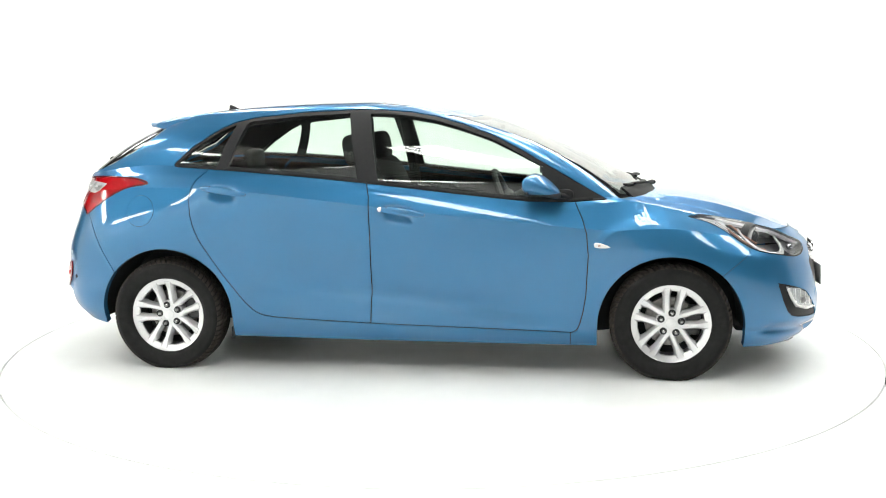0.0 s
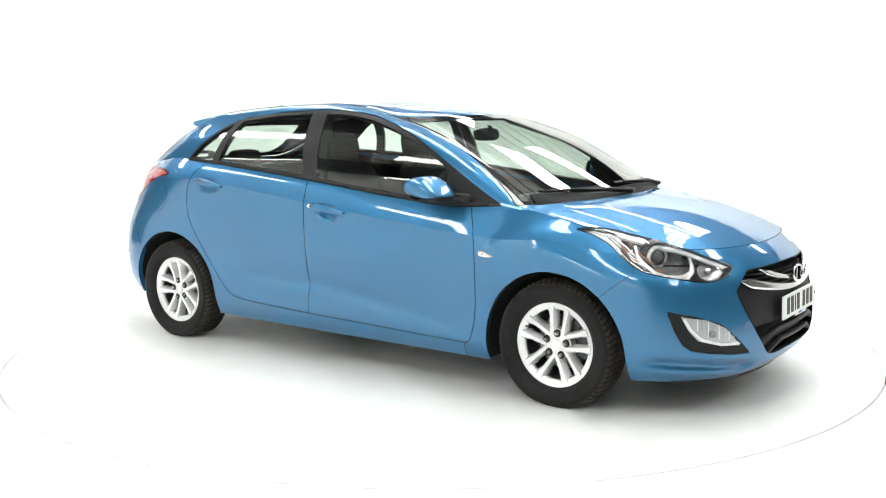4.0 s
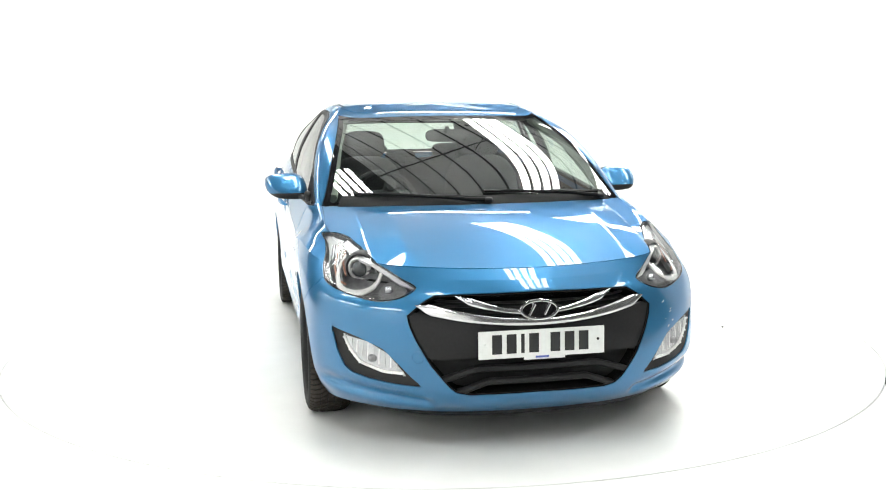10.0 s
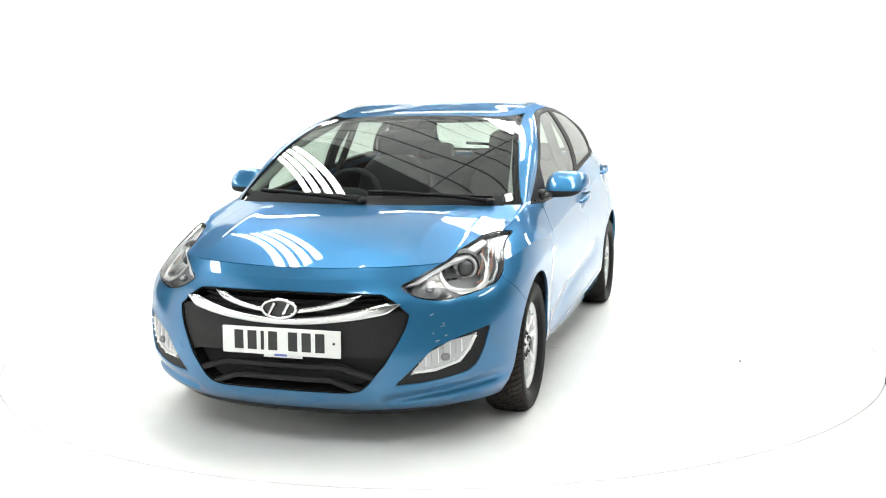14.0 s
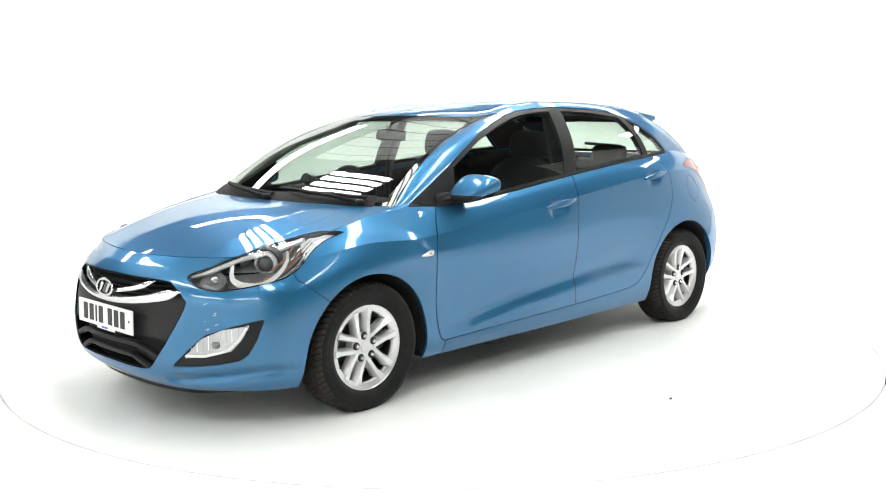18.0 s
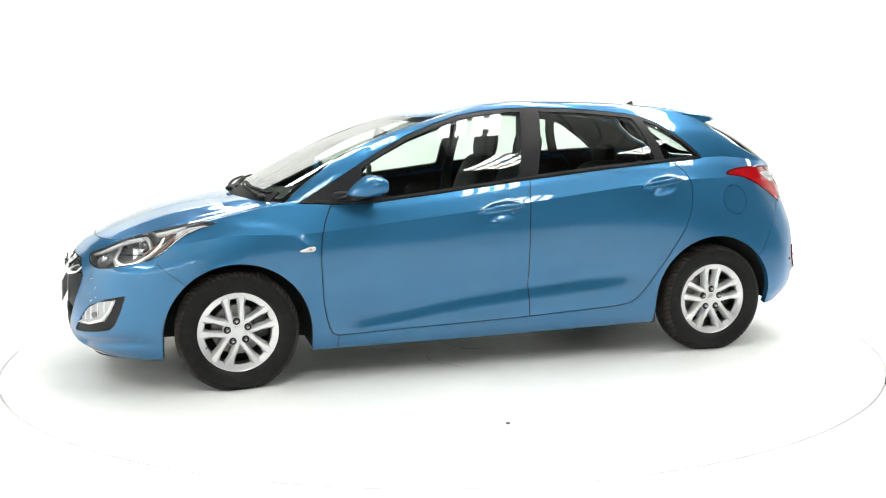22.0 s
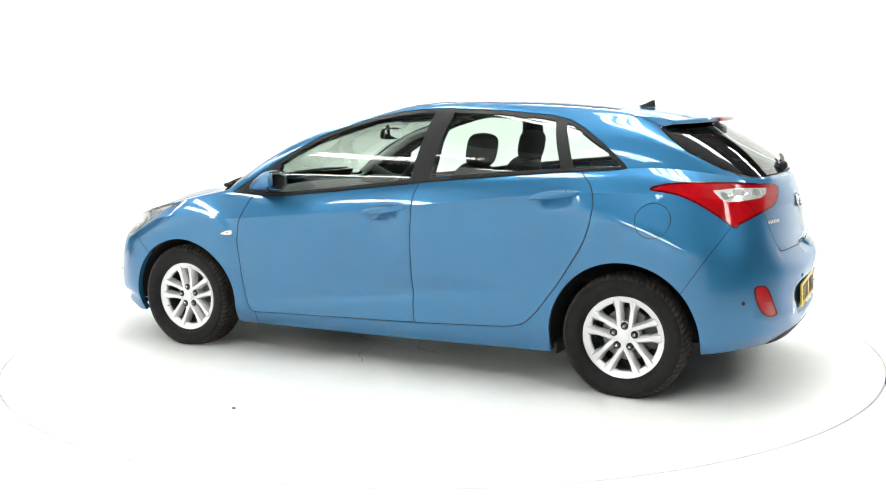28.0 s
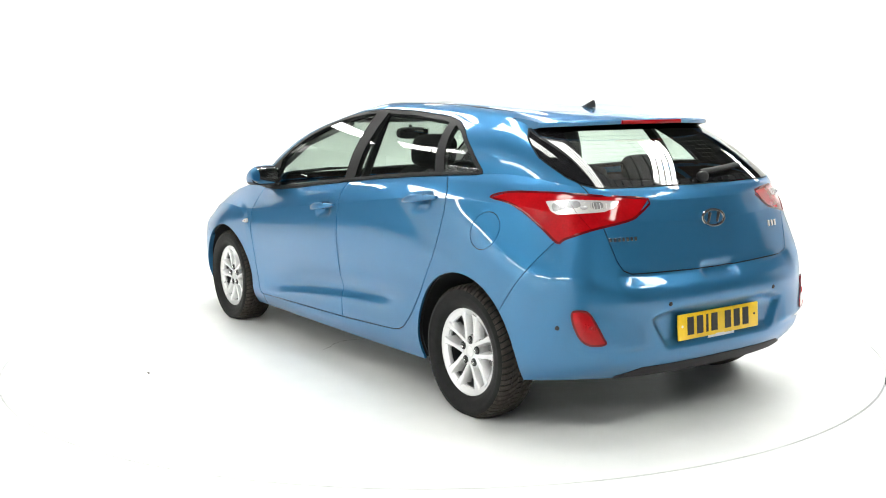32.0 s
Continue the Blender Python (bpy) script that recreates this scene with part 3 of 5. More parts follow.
def spun(profile, n=64, axis="y"):
    """A solid of revolution about the y axis; profile rows are radius, y."""
    bm = bmesh.new()
    rings = []
    for r, y in profile:
        rings.append([bm.verts.new((r * math.cos(k * math.tau / n), y, r * math.sin(k * math.tau / n))) for k in range(n)] if r > 1e-6 else [bm.verts.new((0, y, 0))])
    for a, b in zip(rings[:-1], rings[1:]):
        for k in range(n):
            j = (k + 1) % n
            if len(a) == 1 and len(b) == 1:
                continue
            if len(a) == 1:
                bm.faces.new((a[0], b[j], b[k]))
            elif len(b) == 1:
                bm.faces.new((a[k], a[j], b[0]))
            else:
                bm.faces.new((a[k], a[j], b[j], b[k]))
    return bm


def box(size, at=(0, 0, 0), bevel=.0, segments=2, bm=None, m=None):
    bm = bm or bmesh.new()
    mat = (m or Matrix()) @ Matrix.Translation(at) @ Matrix.Diagonal((*size, 1))
    made = bmesh.ops.create_cube(bm, size=1, matrix=mat)["verts"]
    if bevel:
        edges = list({e for v in made for e in v.link_edges})
        bmesh.ops.bevel(bm, geom=edges, offset=bevel, segments=segments, profile=.6, affect="EDGES")
    return bm


def tube(points, radius, n=10, bm=None, flat=1.0, caps=True):
    """A rod along points; radius may vary along it; flat squeezes its height."""
    bm = bm or bmesh.new()
    pts = [Vector(p) for p in points]
    rad = [float(r) for r in radius] if isinstance(radius, (list, tuple, np.ndarray)) else [radius] * len(pts)
    rings = []
    for i, p in enumerate(pts):
        d = (pts[min(i + 1, len(pts) - 1)] - pts[max(i - 1, 0)]).normalized()
        side = d.cross(Vector((0, 0, 1)))
        if side.length < 1e-3:
            side = d.cross(Vector((0, 1, 0)))
        side.normalize()
        up = side.cross(d)
        rings.append([bm.verts.new(p + rad[i] * (math.cos(k * math.tau / n) * side + flat * math.sin(k * math.tau / n) * up)) for k in range(n)])
    for a, b in zip(rings[:-1], rings[1:]):
        for k in range(n):
            bm.faces.new((a[k], a[(k + 1) % n], b[(k + 1) % n], b[k]))
    if caps:
        bm.faces.new(rings[0][::-1]), bm.faces.new(rings[-1])
    return bm


# ---- the studio ----
def studio():
    R = 2.485
    prof = [(R + .004, -.05), (R + .004, -.002), (R + .006, 0), (3.2, 0), (4.5, 0), (6.2, 0), (8.0, 0), (9.0, 0)]
    prof += [(9.0 + 1.8 * math.sin(a), 1.8 - 1.8 * math.cos(a)) for a in np.linspace(.15, math.pi / 2, 10)] + [(10.8, 3.0), (10.8, 4.0), (10.8, 4.7), (10.86, 4.7), (10.86, 3.0)]
    bm = spun(prof, 160)
    bmesh.ops.rotate(bm, verts=bm.verts, matrix=Matrix.Rotation(radians(90), 3, "X"))
    # the curved wall leaves a gap on either side, through which cars are driven
    gone = []
    for f in bm.faces:
        c = f.calc_center_median()
        way = math.degrees(math.atan2(c.x, c.y))
        if c.z > .02 and (-76 < way < -53 or 88 < way < 178):
            gone.append(f)
    bmesh.ops.delete(bm, geom=gone, context="FACES")
    floor = part("floor", bm, CYC, None, "white painted studio floor curving up into the walls")
    tagged(floor, kind="structure", category="floor")
    bm = spun([(0, -.06), (R + .3, -.06)], 96)
    bmesh.ops.rotate(bm, verts=bm.verts, matrix=Matrix.Rotation(radians(90), 3, "X"))
    tagged(part("pit_base", bm, SEAM, None, "dark bottom of the gap round the turntable"), kind="structure", category="floor")
    bm = spun([(0, 0), (.5, 0), (1.5, 0), (R - .007, 0), (R - .005, -.003), (R - .005, -.055)], 160)
    bmesh.ops.rotate(bm, verts=bm.verts, matrix=Matrix.Rotation(radians(90), 3, "X"))
    disc = part("turntable", bm, DISC, None, "round white turntable set flush into the floor")
    tagged(disc, category="turntable")
    tagged(part("ground", box((26, 26, .1), (0, 0, -.16)), CONCRETE, None, "grey concrete hall floor round the studio", False), kind="structure", category="floor")
    # roof of the hall: sheeting with ribs, all one mesh, and steel braces under it
    bm = bmesh.new()
    box((26, 26, .1), (0, 0, 6.45), bm=bm)
    tagged(part("ceiling", bm, ROOFDARK, None, "dark hall roof", False), kind="structure", category="ceiling")
    for across, along in ((2.80, 1.5), (-7.4, -1.5)):
        bay = box((4.7, 16, .03), (across, along, 6.382))
        tagged(part("ceiling_bay", bay, ROOFGREY, None, "pale grey sheeted bay of the hall roof", False, pose(0, 0, 0, 0, 0, 27)), kind="structure", category="ceiling")
    for i in range(48):
        b = box((.018, 23, .06), (-11.3 + .48 * i, 0, 6.33), .004, 1)
        o = part("purlin", b, RIB, None, "thin dark steel roof purlin", False, pose(0, 0, 0, 0, 0, 27))
        tagged(o, category="beam", group="roof purlins")
    for x, y, a in ((.3, 3.5, -33), (-4.2, 3.5, -33), (4.8, 3.5, -33), (.3, -4.5, -33), (-4.2, -4.5, -33), (4.8, -4.5, -33)):
        o = part("roof_brace", tube([(0, -3.2, 0), (0, 3.2, 0)], .022, 8), RIB, None, "slender round steel brace under the roof", True, pose(x, y, 6.30, 0, 0, a))
        tagged(o, category="beam", group="roof braces")
    for i, (sx, sy) in enumerate(((0, 13), (0, -13), (13, 0), (-13, 0))):
        b = box((26, .2, 6.5) if sx == 0 else (.2, 26, 6.5), (sx, sy, 3.2))
        tagged(part("wall_%d" % (i + 1), b, HALLGREY, None, "grey hall wall behind the studio", False), kind="structure", category="wall")
    return disc


def light_bank(x, y, rz, length=2.9, count=4, step=.170, z=5.0):
    """A hanging frame of long fluorescent fittings with diffusers; also builds the added fill rows."""
    base = new("light_bank")
    tagged(base, "hanging bank of white fluorescent fittings, reflected in the car or added as fill", "ceiling light", "light banks")
    base.matrix_basis = pose(x, y, z, 0, 0, rz)
    for k in range(count):
        o = (k - (count - 1) / 2) * step
        part("housing", box((.120, length + .08, .05), (o, 0, .037), .01), HOUSING, base)
        part("diffuser", box((.110, length, .022), (o, 0, 0), .008, 2), TUBE, base, "glowing white diffuser")
    for e in (-1, 1):
        part("crossbar", box(((count - 1) * step + .2, .05, .04), (0, e * length * .35, .10), .006), RIB, base)
        part("hanger", tube([(0, e * length * .35, .11), (0, e * length * .35, 6.4 - z)], .008, 6), RIB, base)


disc = studio()
light_bank(1.36, 3.05, 20, 3.6)
for lx, ly in ((2.75, 5.1), (-2.45, 3.15), (-.80, .0), (3.6, 1.6), (1.35, -1.05), (-.6, -4.9), (3.8, -5.4), (5.4, -2.6), (-5.6, 1.6), (-5.4, -3.2)):
    light_bank(lx, ly, 20)
for a in (-175, -152, -129, -106):    # added unseen fill behind the camera, hung lower, to brighten the car's flank
    light_bank(9.9 * math.cos(radians(a)), 9.9 * math.sin(radians(a)), a, count=3, z=4.25)
for a in (36, 62, 88, 114, 140):    # an added unseen row that washes the curved wall to brighten it
    light_bank(9.3 * math.cos(radians(a)), 9.3 * math.sin(radians(a)), a, z=5.5)

# ---- the car ----
car = new("car")
tagged(car, "blue metallic five-door hatchback standing on the turntable", "car")


def both(name, sheet, mat, label="", **k):
    """The same panel on either flank."""
    a = panel(name, sheet, mat, car, label, **k)
    b = panel(name, sheet.mirrored(), mat, car, label, **k)
    return a, b


def whole(name, sheet, mat, label="", **k):
    return panel(name, sheet.plus(sheet.mirrored()), mat, car, label, **k)


SHEET, PIECE = panels()
from mathutils.bvhtree import BVHTree

HALF = half_skin()
FULL = HALF.plus(HALF.mirrored())
TREE = BVHTree.FromPolygons([tuple(p) for p in FULL.P], FULL.T.tolist())


def hit(origin, way):
    place, normal, _, _ = TREE.ray_cast(Vector(origin), Vector(way))
    if place is None:
        place, normal, _, _ = TREE.find_nearest(Vector(origin) + Vector(way) * 2)
    return place, (normal if normal.dot(Vector(way)) < 0 else -normal)


def on_side(x, z, sign=1):
    return hit((x, 3 * sign, z), (0, -sign, 0))


def on_front(y, z):
    return hit((4, y, z), (-1, 0, 0))


def on_back(y, z):
    return hit((-4, y, z), (1, 0, 0))


def on_top(x, y):
    return hit((x, y, 3), (0, 0, -1))


def on_slant(h, z, deg):
    c, s = math.cos(radians(deg)), math.sin(radians(deg))
    return hit((-h * s + 4 * c, h * c + 4 * s, z), (-c, -s, 0))


def cut_out(*fields, sheet=None):
    """The piece of the half skin inside all the fields."""
    sheet = sheet or HALF
    f = lambda x, y, z, a: np.max([g(x, y, z, a) for g in fields], axis=0)
    sheet = sheet.cut(f)
    return sheet.pick(sheet.middle(f) < 0)


def ribbon(places, normals, height, thick, n=8):
    """A rounded bar laid along places, its flat side along the normals; height may vary along it."""
    bm = bmesh.new()
    rings = []
    count = len(places)
    hs = [float(h) for h in height] if isinstance(height, (list, tuple, np.ndarray)) else [height] * count
    for i, (p, nn) in enumerate(zip(places, normals)):
        d = (Vector(places[min(i + 1, count - 1)]) - Vector(places[max(i - 1, 0)])).normalized()
        up = Vector(nn).cross(d).normalized()
        ring = []
        for k in range(n):
            a = (k + .5) * math.tau / n
            c, s = math.cos(a), math.sin(a)
            c, s = math.copysign(abs(c)**.6, c), math.copysign(abs(s)**.6, s)
            ring.append(bm.verts.new(Vector(p) + up * (c * hs[i] / 2) + Vector(nn) * (s * thick / 2)))
        rings.append(ring)
    for a, b in zip(rings[:-1], rings[1:]):
        for k in range(n):
            bm.faces.new((a[k], a[(k + 1) % n], b[(k + 1) % n], b[k]))
    bm.faces.new(rings[0][::-1]), bm.faces.new(rings[-1])
    return bm


def ball(centre, radii, power=1.0, n=24, m=None):
    """A rounded block: a sphere squared off by power below 1."""
    bm = bmesh.new()
    bmesh.ops.create_uvsphere(bm, u_segments=n, v_segments=n // 2, radius=1)
    for v in bm.verts:
        v.co = Vector([math.copysign(abs(c)**power, c) * r for c, r in zip(v.co, radii)])
    bmesh.ops.transform(bm, verts=bm.verts, matrix=Matrix.Translation(centre) @ (m or Matrix()))
    return bm


def frame_on(p, nn, up=(0, 0, 1)):
    """A pose at p whose z looks along nn and whose y is up."""
    z = Vector(nn).normalized()
    x = Vector(up).cross(z).normalized()
    y = z.cross(x)
    m = Matrix((x, y, z)).transposed().to_4x4()
    m.translation = p
    return m


def mirror_pair(bm):
    """The same mesh for the other flank."""
    b2 = bm.copy()
    bmesh.ops.scale(b2, vec=(1, -1, 1), verts=b2.verts)
    return bm, b2


# ---- skin panels ----
shell = whole("body_shell", PIECE["shell"], PAINT)
roof = whole("roof", PIECE["roof"], PAINT)
bonnet = whole("bonnet", PIECE["bonnet"], PAINT)
front_bumper = whole("front_bumper", PIECE["front_bumper"], PAINT, depth=.03)
rear_bumper = whole("rear_bumper", PIECE["rear_bumper"], PAINT, depth=.03)
tailgate = whole("tailgate", PIECE["tailgate"], PAINT)
front_doors = both("front_door", PIECE["front_door"], PAINT)
rear_doors = both("rear_door", PIECE["rear_door"], PAINT)
panel("fuel_flap", PIECE["cap"], PAINT, car, "round blue fuel filler flap")
right_flank = cut_out(f_cap, sheet=HALF).mirrored()
panel("quarter_panel", right_flank, PAINT, car, depth=0)
whole("shut_line", PIECE["seam"].pushed(.006), SEAM, "black shut lines between the panels", depth=0)
both("window_surround", PIECE["windows"], BLACK, "matt black window surround", depth=.02)
for i, (door_f, door_r) in enumerate(((front_doors[0], rear_doors[0]), (front_doors[1], rear_doors[1]))):
    for key, owner in (("front_glass", door_f), ("rear_glass", door_r), ("quarter_glass", car)):
        sh = PIECE[key].pushed(.004).eased(1, 2)
        panel("window_glass" if owner is not car else "quarter_glass", sh if i == 0 else sh.mirrored(), PANE, owner, "green-tinted glass", depth=0)


def f_screen_clear(x, y, z, a):
    return np.maximum(f_screen(x, y, z, a) + .028, (a[:, 1] - 8.93) * a[:, 3])


def f_back_clear(x, y, z, a):
    pane = rounded([(.0, 1.055), (.40, 1.066), (.475, 1.085), (.505, 1.13), (.490, 1.20), (.465, 1.245), (.41, 1.266), (0, 1.270), (-.6, 1.270), (-.6, 1.055)], 5)
    return np.maximum(f_back_glass(x, y, z, a) + .022, polygon(y, z, pane))


clear_pane = cut_out(f_screen_clear, sheet=PIECE["screen"])
screen = panel("windscreen", clear_pane.plus(clear_pane.mirrored()).eased(2, 4, .8), SCREEN, car, "clear greenish windscreen", depth=0)
outer = PIECE["screen"].cut(f_screen_clear)
panel("screen_border", (lambda q: q.plus(q.mirrored()))(outer.pick(outer.middle(f_screen_clear) > 0)), GLOSSBLACK, screen, "black printed edge of the windscreen", depth=0)
back = whole("rear_window", cut_out(f_back_clear, sheet=PIECE["back_glass"]), PANE, "tinted rear window", depth=0)
HEATER = material("heater_wire", (.03, .022, .02), .7)
for k in range(11):
    wire = [on_back(y, 1.075 + .0172 * k) for y in np.linspace(-.455, .455, 25)]
    part("heater_wire", ribbon([q - m * .002 for q, m in wire], [m for q, m in wire], .0008, .0005, 4), HEATER, back)
outer = PIECE["back_glass"].cut(f_back_clear)
panel("window_border", (lambda q: q.plus(q.mirrored()))(outer.pick(outer.middle(f_back_clear) > 0)), GLOSSBLACK, back, "gloss black edge of the rear window", depth=0)

# roof ditch strips and the bright line under the windows
for sign in (1, -1):
    pts = [on_top(x, sign * np.interp(x, (-1.25, -1.0, -.4, 0, .08), (.490, .512, .540, .522, .500))) for x in np.linspace(-1.20, -.06, 30)]
    part("roof_strip", ribbon([p - n * .0005 for p, n in pts], [n for p, n in pts], .014, .004), BLACK, car, "black roof moulding")
    low = [(.96, .916), (.818, .905), (.6, .908), (.3, .940), (-.237, 1.001), (-.587, 1.035), (-.885, 1.058), (-1.095, 1.072), (-1.25, 1.080)]
    xs = np.linspace(.93, -1.25, 40)
    pts = [on_side(x, np.interp(-x, [-p[0] for p in low], [p[1] for p in low]) + .004, sign) for x in xs]
    part("waist_strip", ribbon([p + n * .003 for p, n in pts], [n for p, n in pts], .016, .008), BLACK, car, "black waist seal")

# lining behind the skin
lining = PIECE["shell"].plus(PIECE["windows"])
whole("inner_shell", lining.pushed(.028), TRIM, "dark inner trim", depth=0)
whole("headlining", cut_out(lambda x, y, z, a: (9.1 - a[:, 1]) * a[:, 3], lambda x, y, z, a: -1.30 - x).pushed(.035), LINING, "pale grey headlining", depth=0)
both("door_card", PIECE["front_door"].plus(PIECE["rear_door"]).pushed(.05), TRIM, "dark door lining", depth=0)
whole("tailgate_lining", cut_out(lambda x, y, z, a: (a[:, 1] - 8) * a[:, 3], sheet=PIECE["tailgate"]).pushed(.05), TRIM, "dark tailgate lining", depth=0)
# added near-black copy of the bonnet that stands for the shade beneath it
whole("bonnet_shade_sheet", PIECE["bonnet"].pushed(.05), SEAM, "added near-black sheet for the shade under the bonnet", depth=0)

both("lamp_backing", PIECE["taillamp"].pushed(.03), TRIM, "dark lining behind the tail lamp", depth=0)

# underbody and wheel housings
bm = box((1.86, 1.60, .10), (0, 0, .23), .02)
box((3.64, 1.00, .10), (.02, 0, .26), .02, bm=bm)
box((.24, .90, .06), (1.82, 0, .20), .02, bm=bm)
part("floor_pan", bm, SEAM, car, "black underbody", False)
part("exhaust_box", ball((-1.70, -.38, .285), (.14, .20, .045), .6), STEEL, car, "dull steel silencer")
for wx, cz in ((1.322, .270), (-1.322, .288)):
    for sign in (1, -1):
        bm = bmesh.new()
        rows = []
        for y in (.50, .865 if wx > 0 else .862):
            fall = (.02, .10) if wx > 0 else (.10, .02)
            ring = [(wx + .372, cz - fall[0])] + [(wx + .372 * math.cos(a), cz + .372 * math.sin(a)) for a in np.linspace(0, math.pi, 30)] + [(wx - .372, cz - fall[1])]
            rows.append([bm.verts.new((px, sign * (y if y < .6 else min(y - .012, abs(on_side(px, max(pz, .20), 1)[0].y) - .016)), pz)) for px, pz in ring])
        for k in range(len(rows[0]) - 1):
            bm.faces.new((rows[0][k], rows[0][k + 1], rows[1][k + 1], rows[1][k]))
        bm.faces.new(rows[0])
        part("wheel_housing", bm, SEAM, car, "black wheel arch liner")

# black lip under the front bumper
edge = hermite(LINES[0][:, 0], LINES[0][:, 1:], np.linspace(0, 1.35, 30), True)
edge = np.concatenate([(edge * (1, -1, 1))[:0:-1], edge])
keep = np.abs(edge[:, 1]) < .74
edge = edge[keep]
drop = np.interp(np.abs(edge[:, 1]), (0, .45, .74), (.022, .020, .001))
part("air_dam", ribbon([Vector((x - .018, y * .985, z - d / 2 + .006)) for (x, y, z), d in zip(edge, drop)], [Vector((1, y, -.2)).normalized() for x, y, z in edge], drop + .012, .02), BLACK, front_bumper, "black lower lip")
low_edge = cut_out(lambda x, y, z, a: np.where(x < -1.6, np.maximum(z - np.interp(y, (0, .44, .54), (.300, .296, .262)), y - .54), 1.0)).pushed(-.003)
panel("valance", low_edge.plus(low_edge.mirrored()), BLACK, rear_bumper, "black rear valance", depth=.03)
for sign in (1, -1):
    part("mud_flap", box((.02, .15, .06), (-.975, sign * .74, .195), .006), BLACK, car, "small black flap before the wheel")
    part("sill_joint", tube([on_side(.823, z, sign)[0] - Vector((0, sign * .0008, 0)) for z in np.linspace(.239, .170, 9)], .0022, 6), SEAM, car)


NUT = material("nut_steel", (.42, .42, .42), .22, 1.0)


# ---- wheels ----
def spoke(angle, lean):
    """One arm of a pair, from the hub to the rim, ridged along its middle."""
    bm = bmesh.new()
    rings = []
    for u in np.linspace(0, 1, 8):
        r = .050 + .132 * u
        a = angle + lean * math.asin((.026 + .015 * u) / r)
        w = .031 + .006 * (1 - u) + .028 * max(0, u - .64) / .36
        face = .054 + .012 * u - .004 * math.sin(u * math.pi)
        c, s = math.cos(a), math.sin(a)
        ring = []
        for t, dy in ((-.56, -.045), (-.5, -.014), (-.24, 0), (.24, 0), (.5, -.014), (.56, -.045)):
            ring.append(bm.verts.new((r * c - t * w * s, face + dy, r * s + t * w * c)))
        rings.append(ring)
    for a, b in zip(rings[:-1], rings[1:]):
        for k in range(5):
            bm.faces.new((a[k], a[k + 1], b[k + 1], b[k]))
    bm.faces.new(rings[0]), bm.faces.new(rings[-1])
    return bm


def tread_blocks():
    """Five ribs of slanted blocks round a tyre, cut by grooves."""
    bm = bmesh.new()
    at_y = (0, .03, .05, .070, .080, .0905)
    radius = (.3065, .3058, .304, .300, .2945, .2855)
    for ys, skew, shift in (((-.012, .012), .25, 0), ((.0165, .030, .0435), 1.1, .3), ((-.0435, -.030, -.0165), 1.1, .6),
                            ((.048, .060, .070, .080, .0905), .5, .1), ((-.0905, -.080, -.070, -.060, -.048), .5, .45)):
        for k in range(66):
            rows = []
            for y in ys:
                r = float(np.interp(abs(y), at_y, radius))
                mid = k + shift + skew * (y - ys[0]) / .04
                row = []
                for rr, da in ((r - .009, -.39), (r, -.36), (r, .36), (r - .009, .39)):
                    a = (mid + da) * math.tau / 66
                    row.append(bm.verts.new((rr * math.cos(a), y, max(rr * math.sin(a), -.2875))))
                rows.append(row)
            for p, q in zip(rows[:-1], rows[1:]):
                for j in range(3):
                    bm.faces.new((p[j], p[j + 1], q[j + 1], q[j]))
            bm.faces.new(rows[0]), bm.faces.new(rows[-1])
    return bm


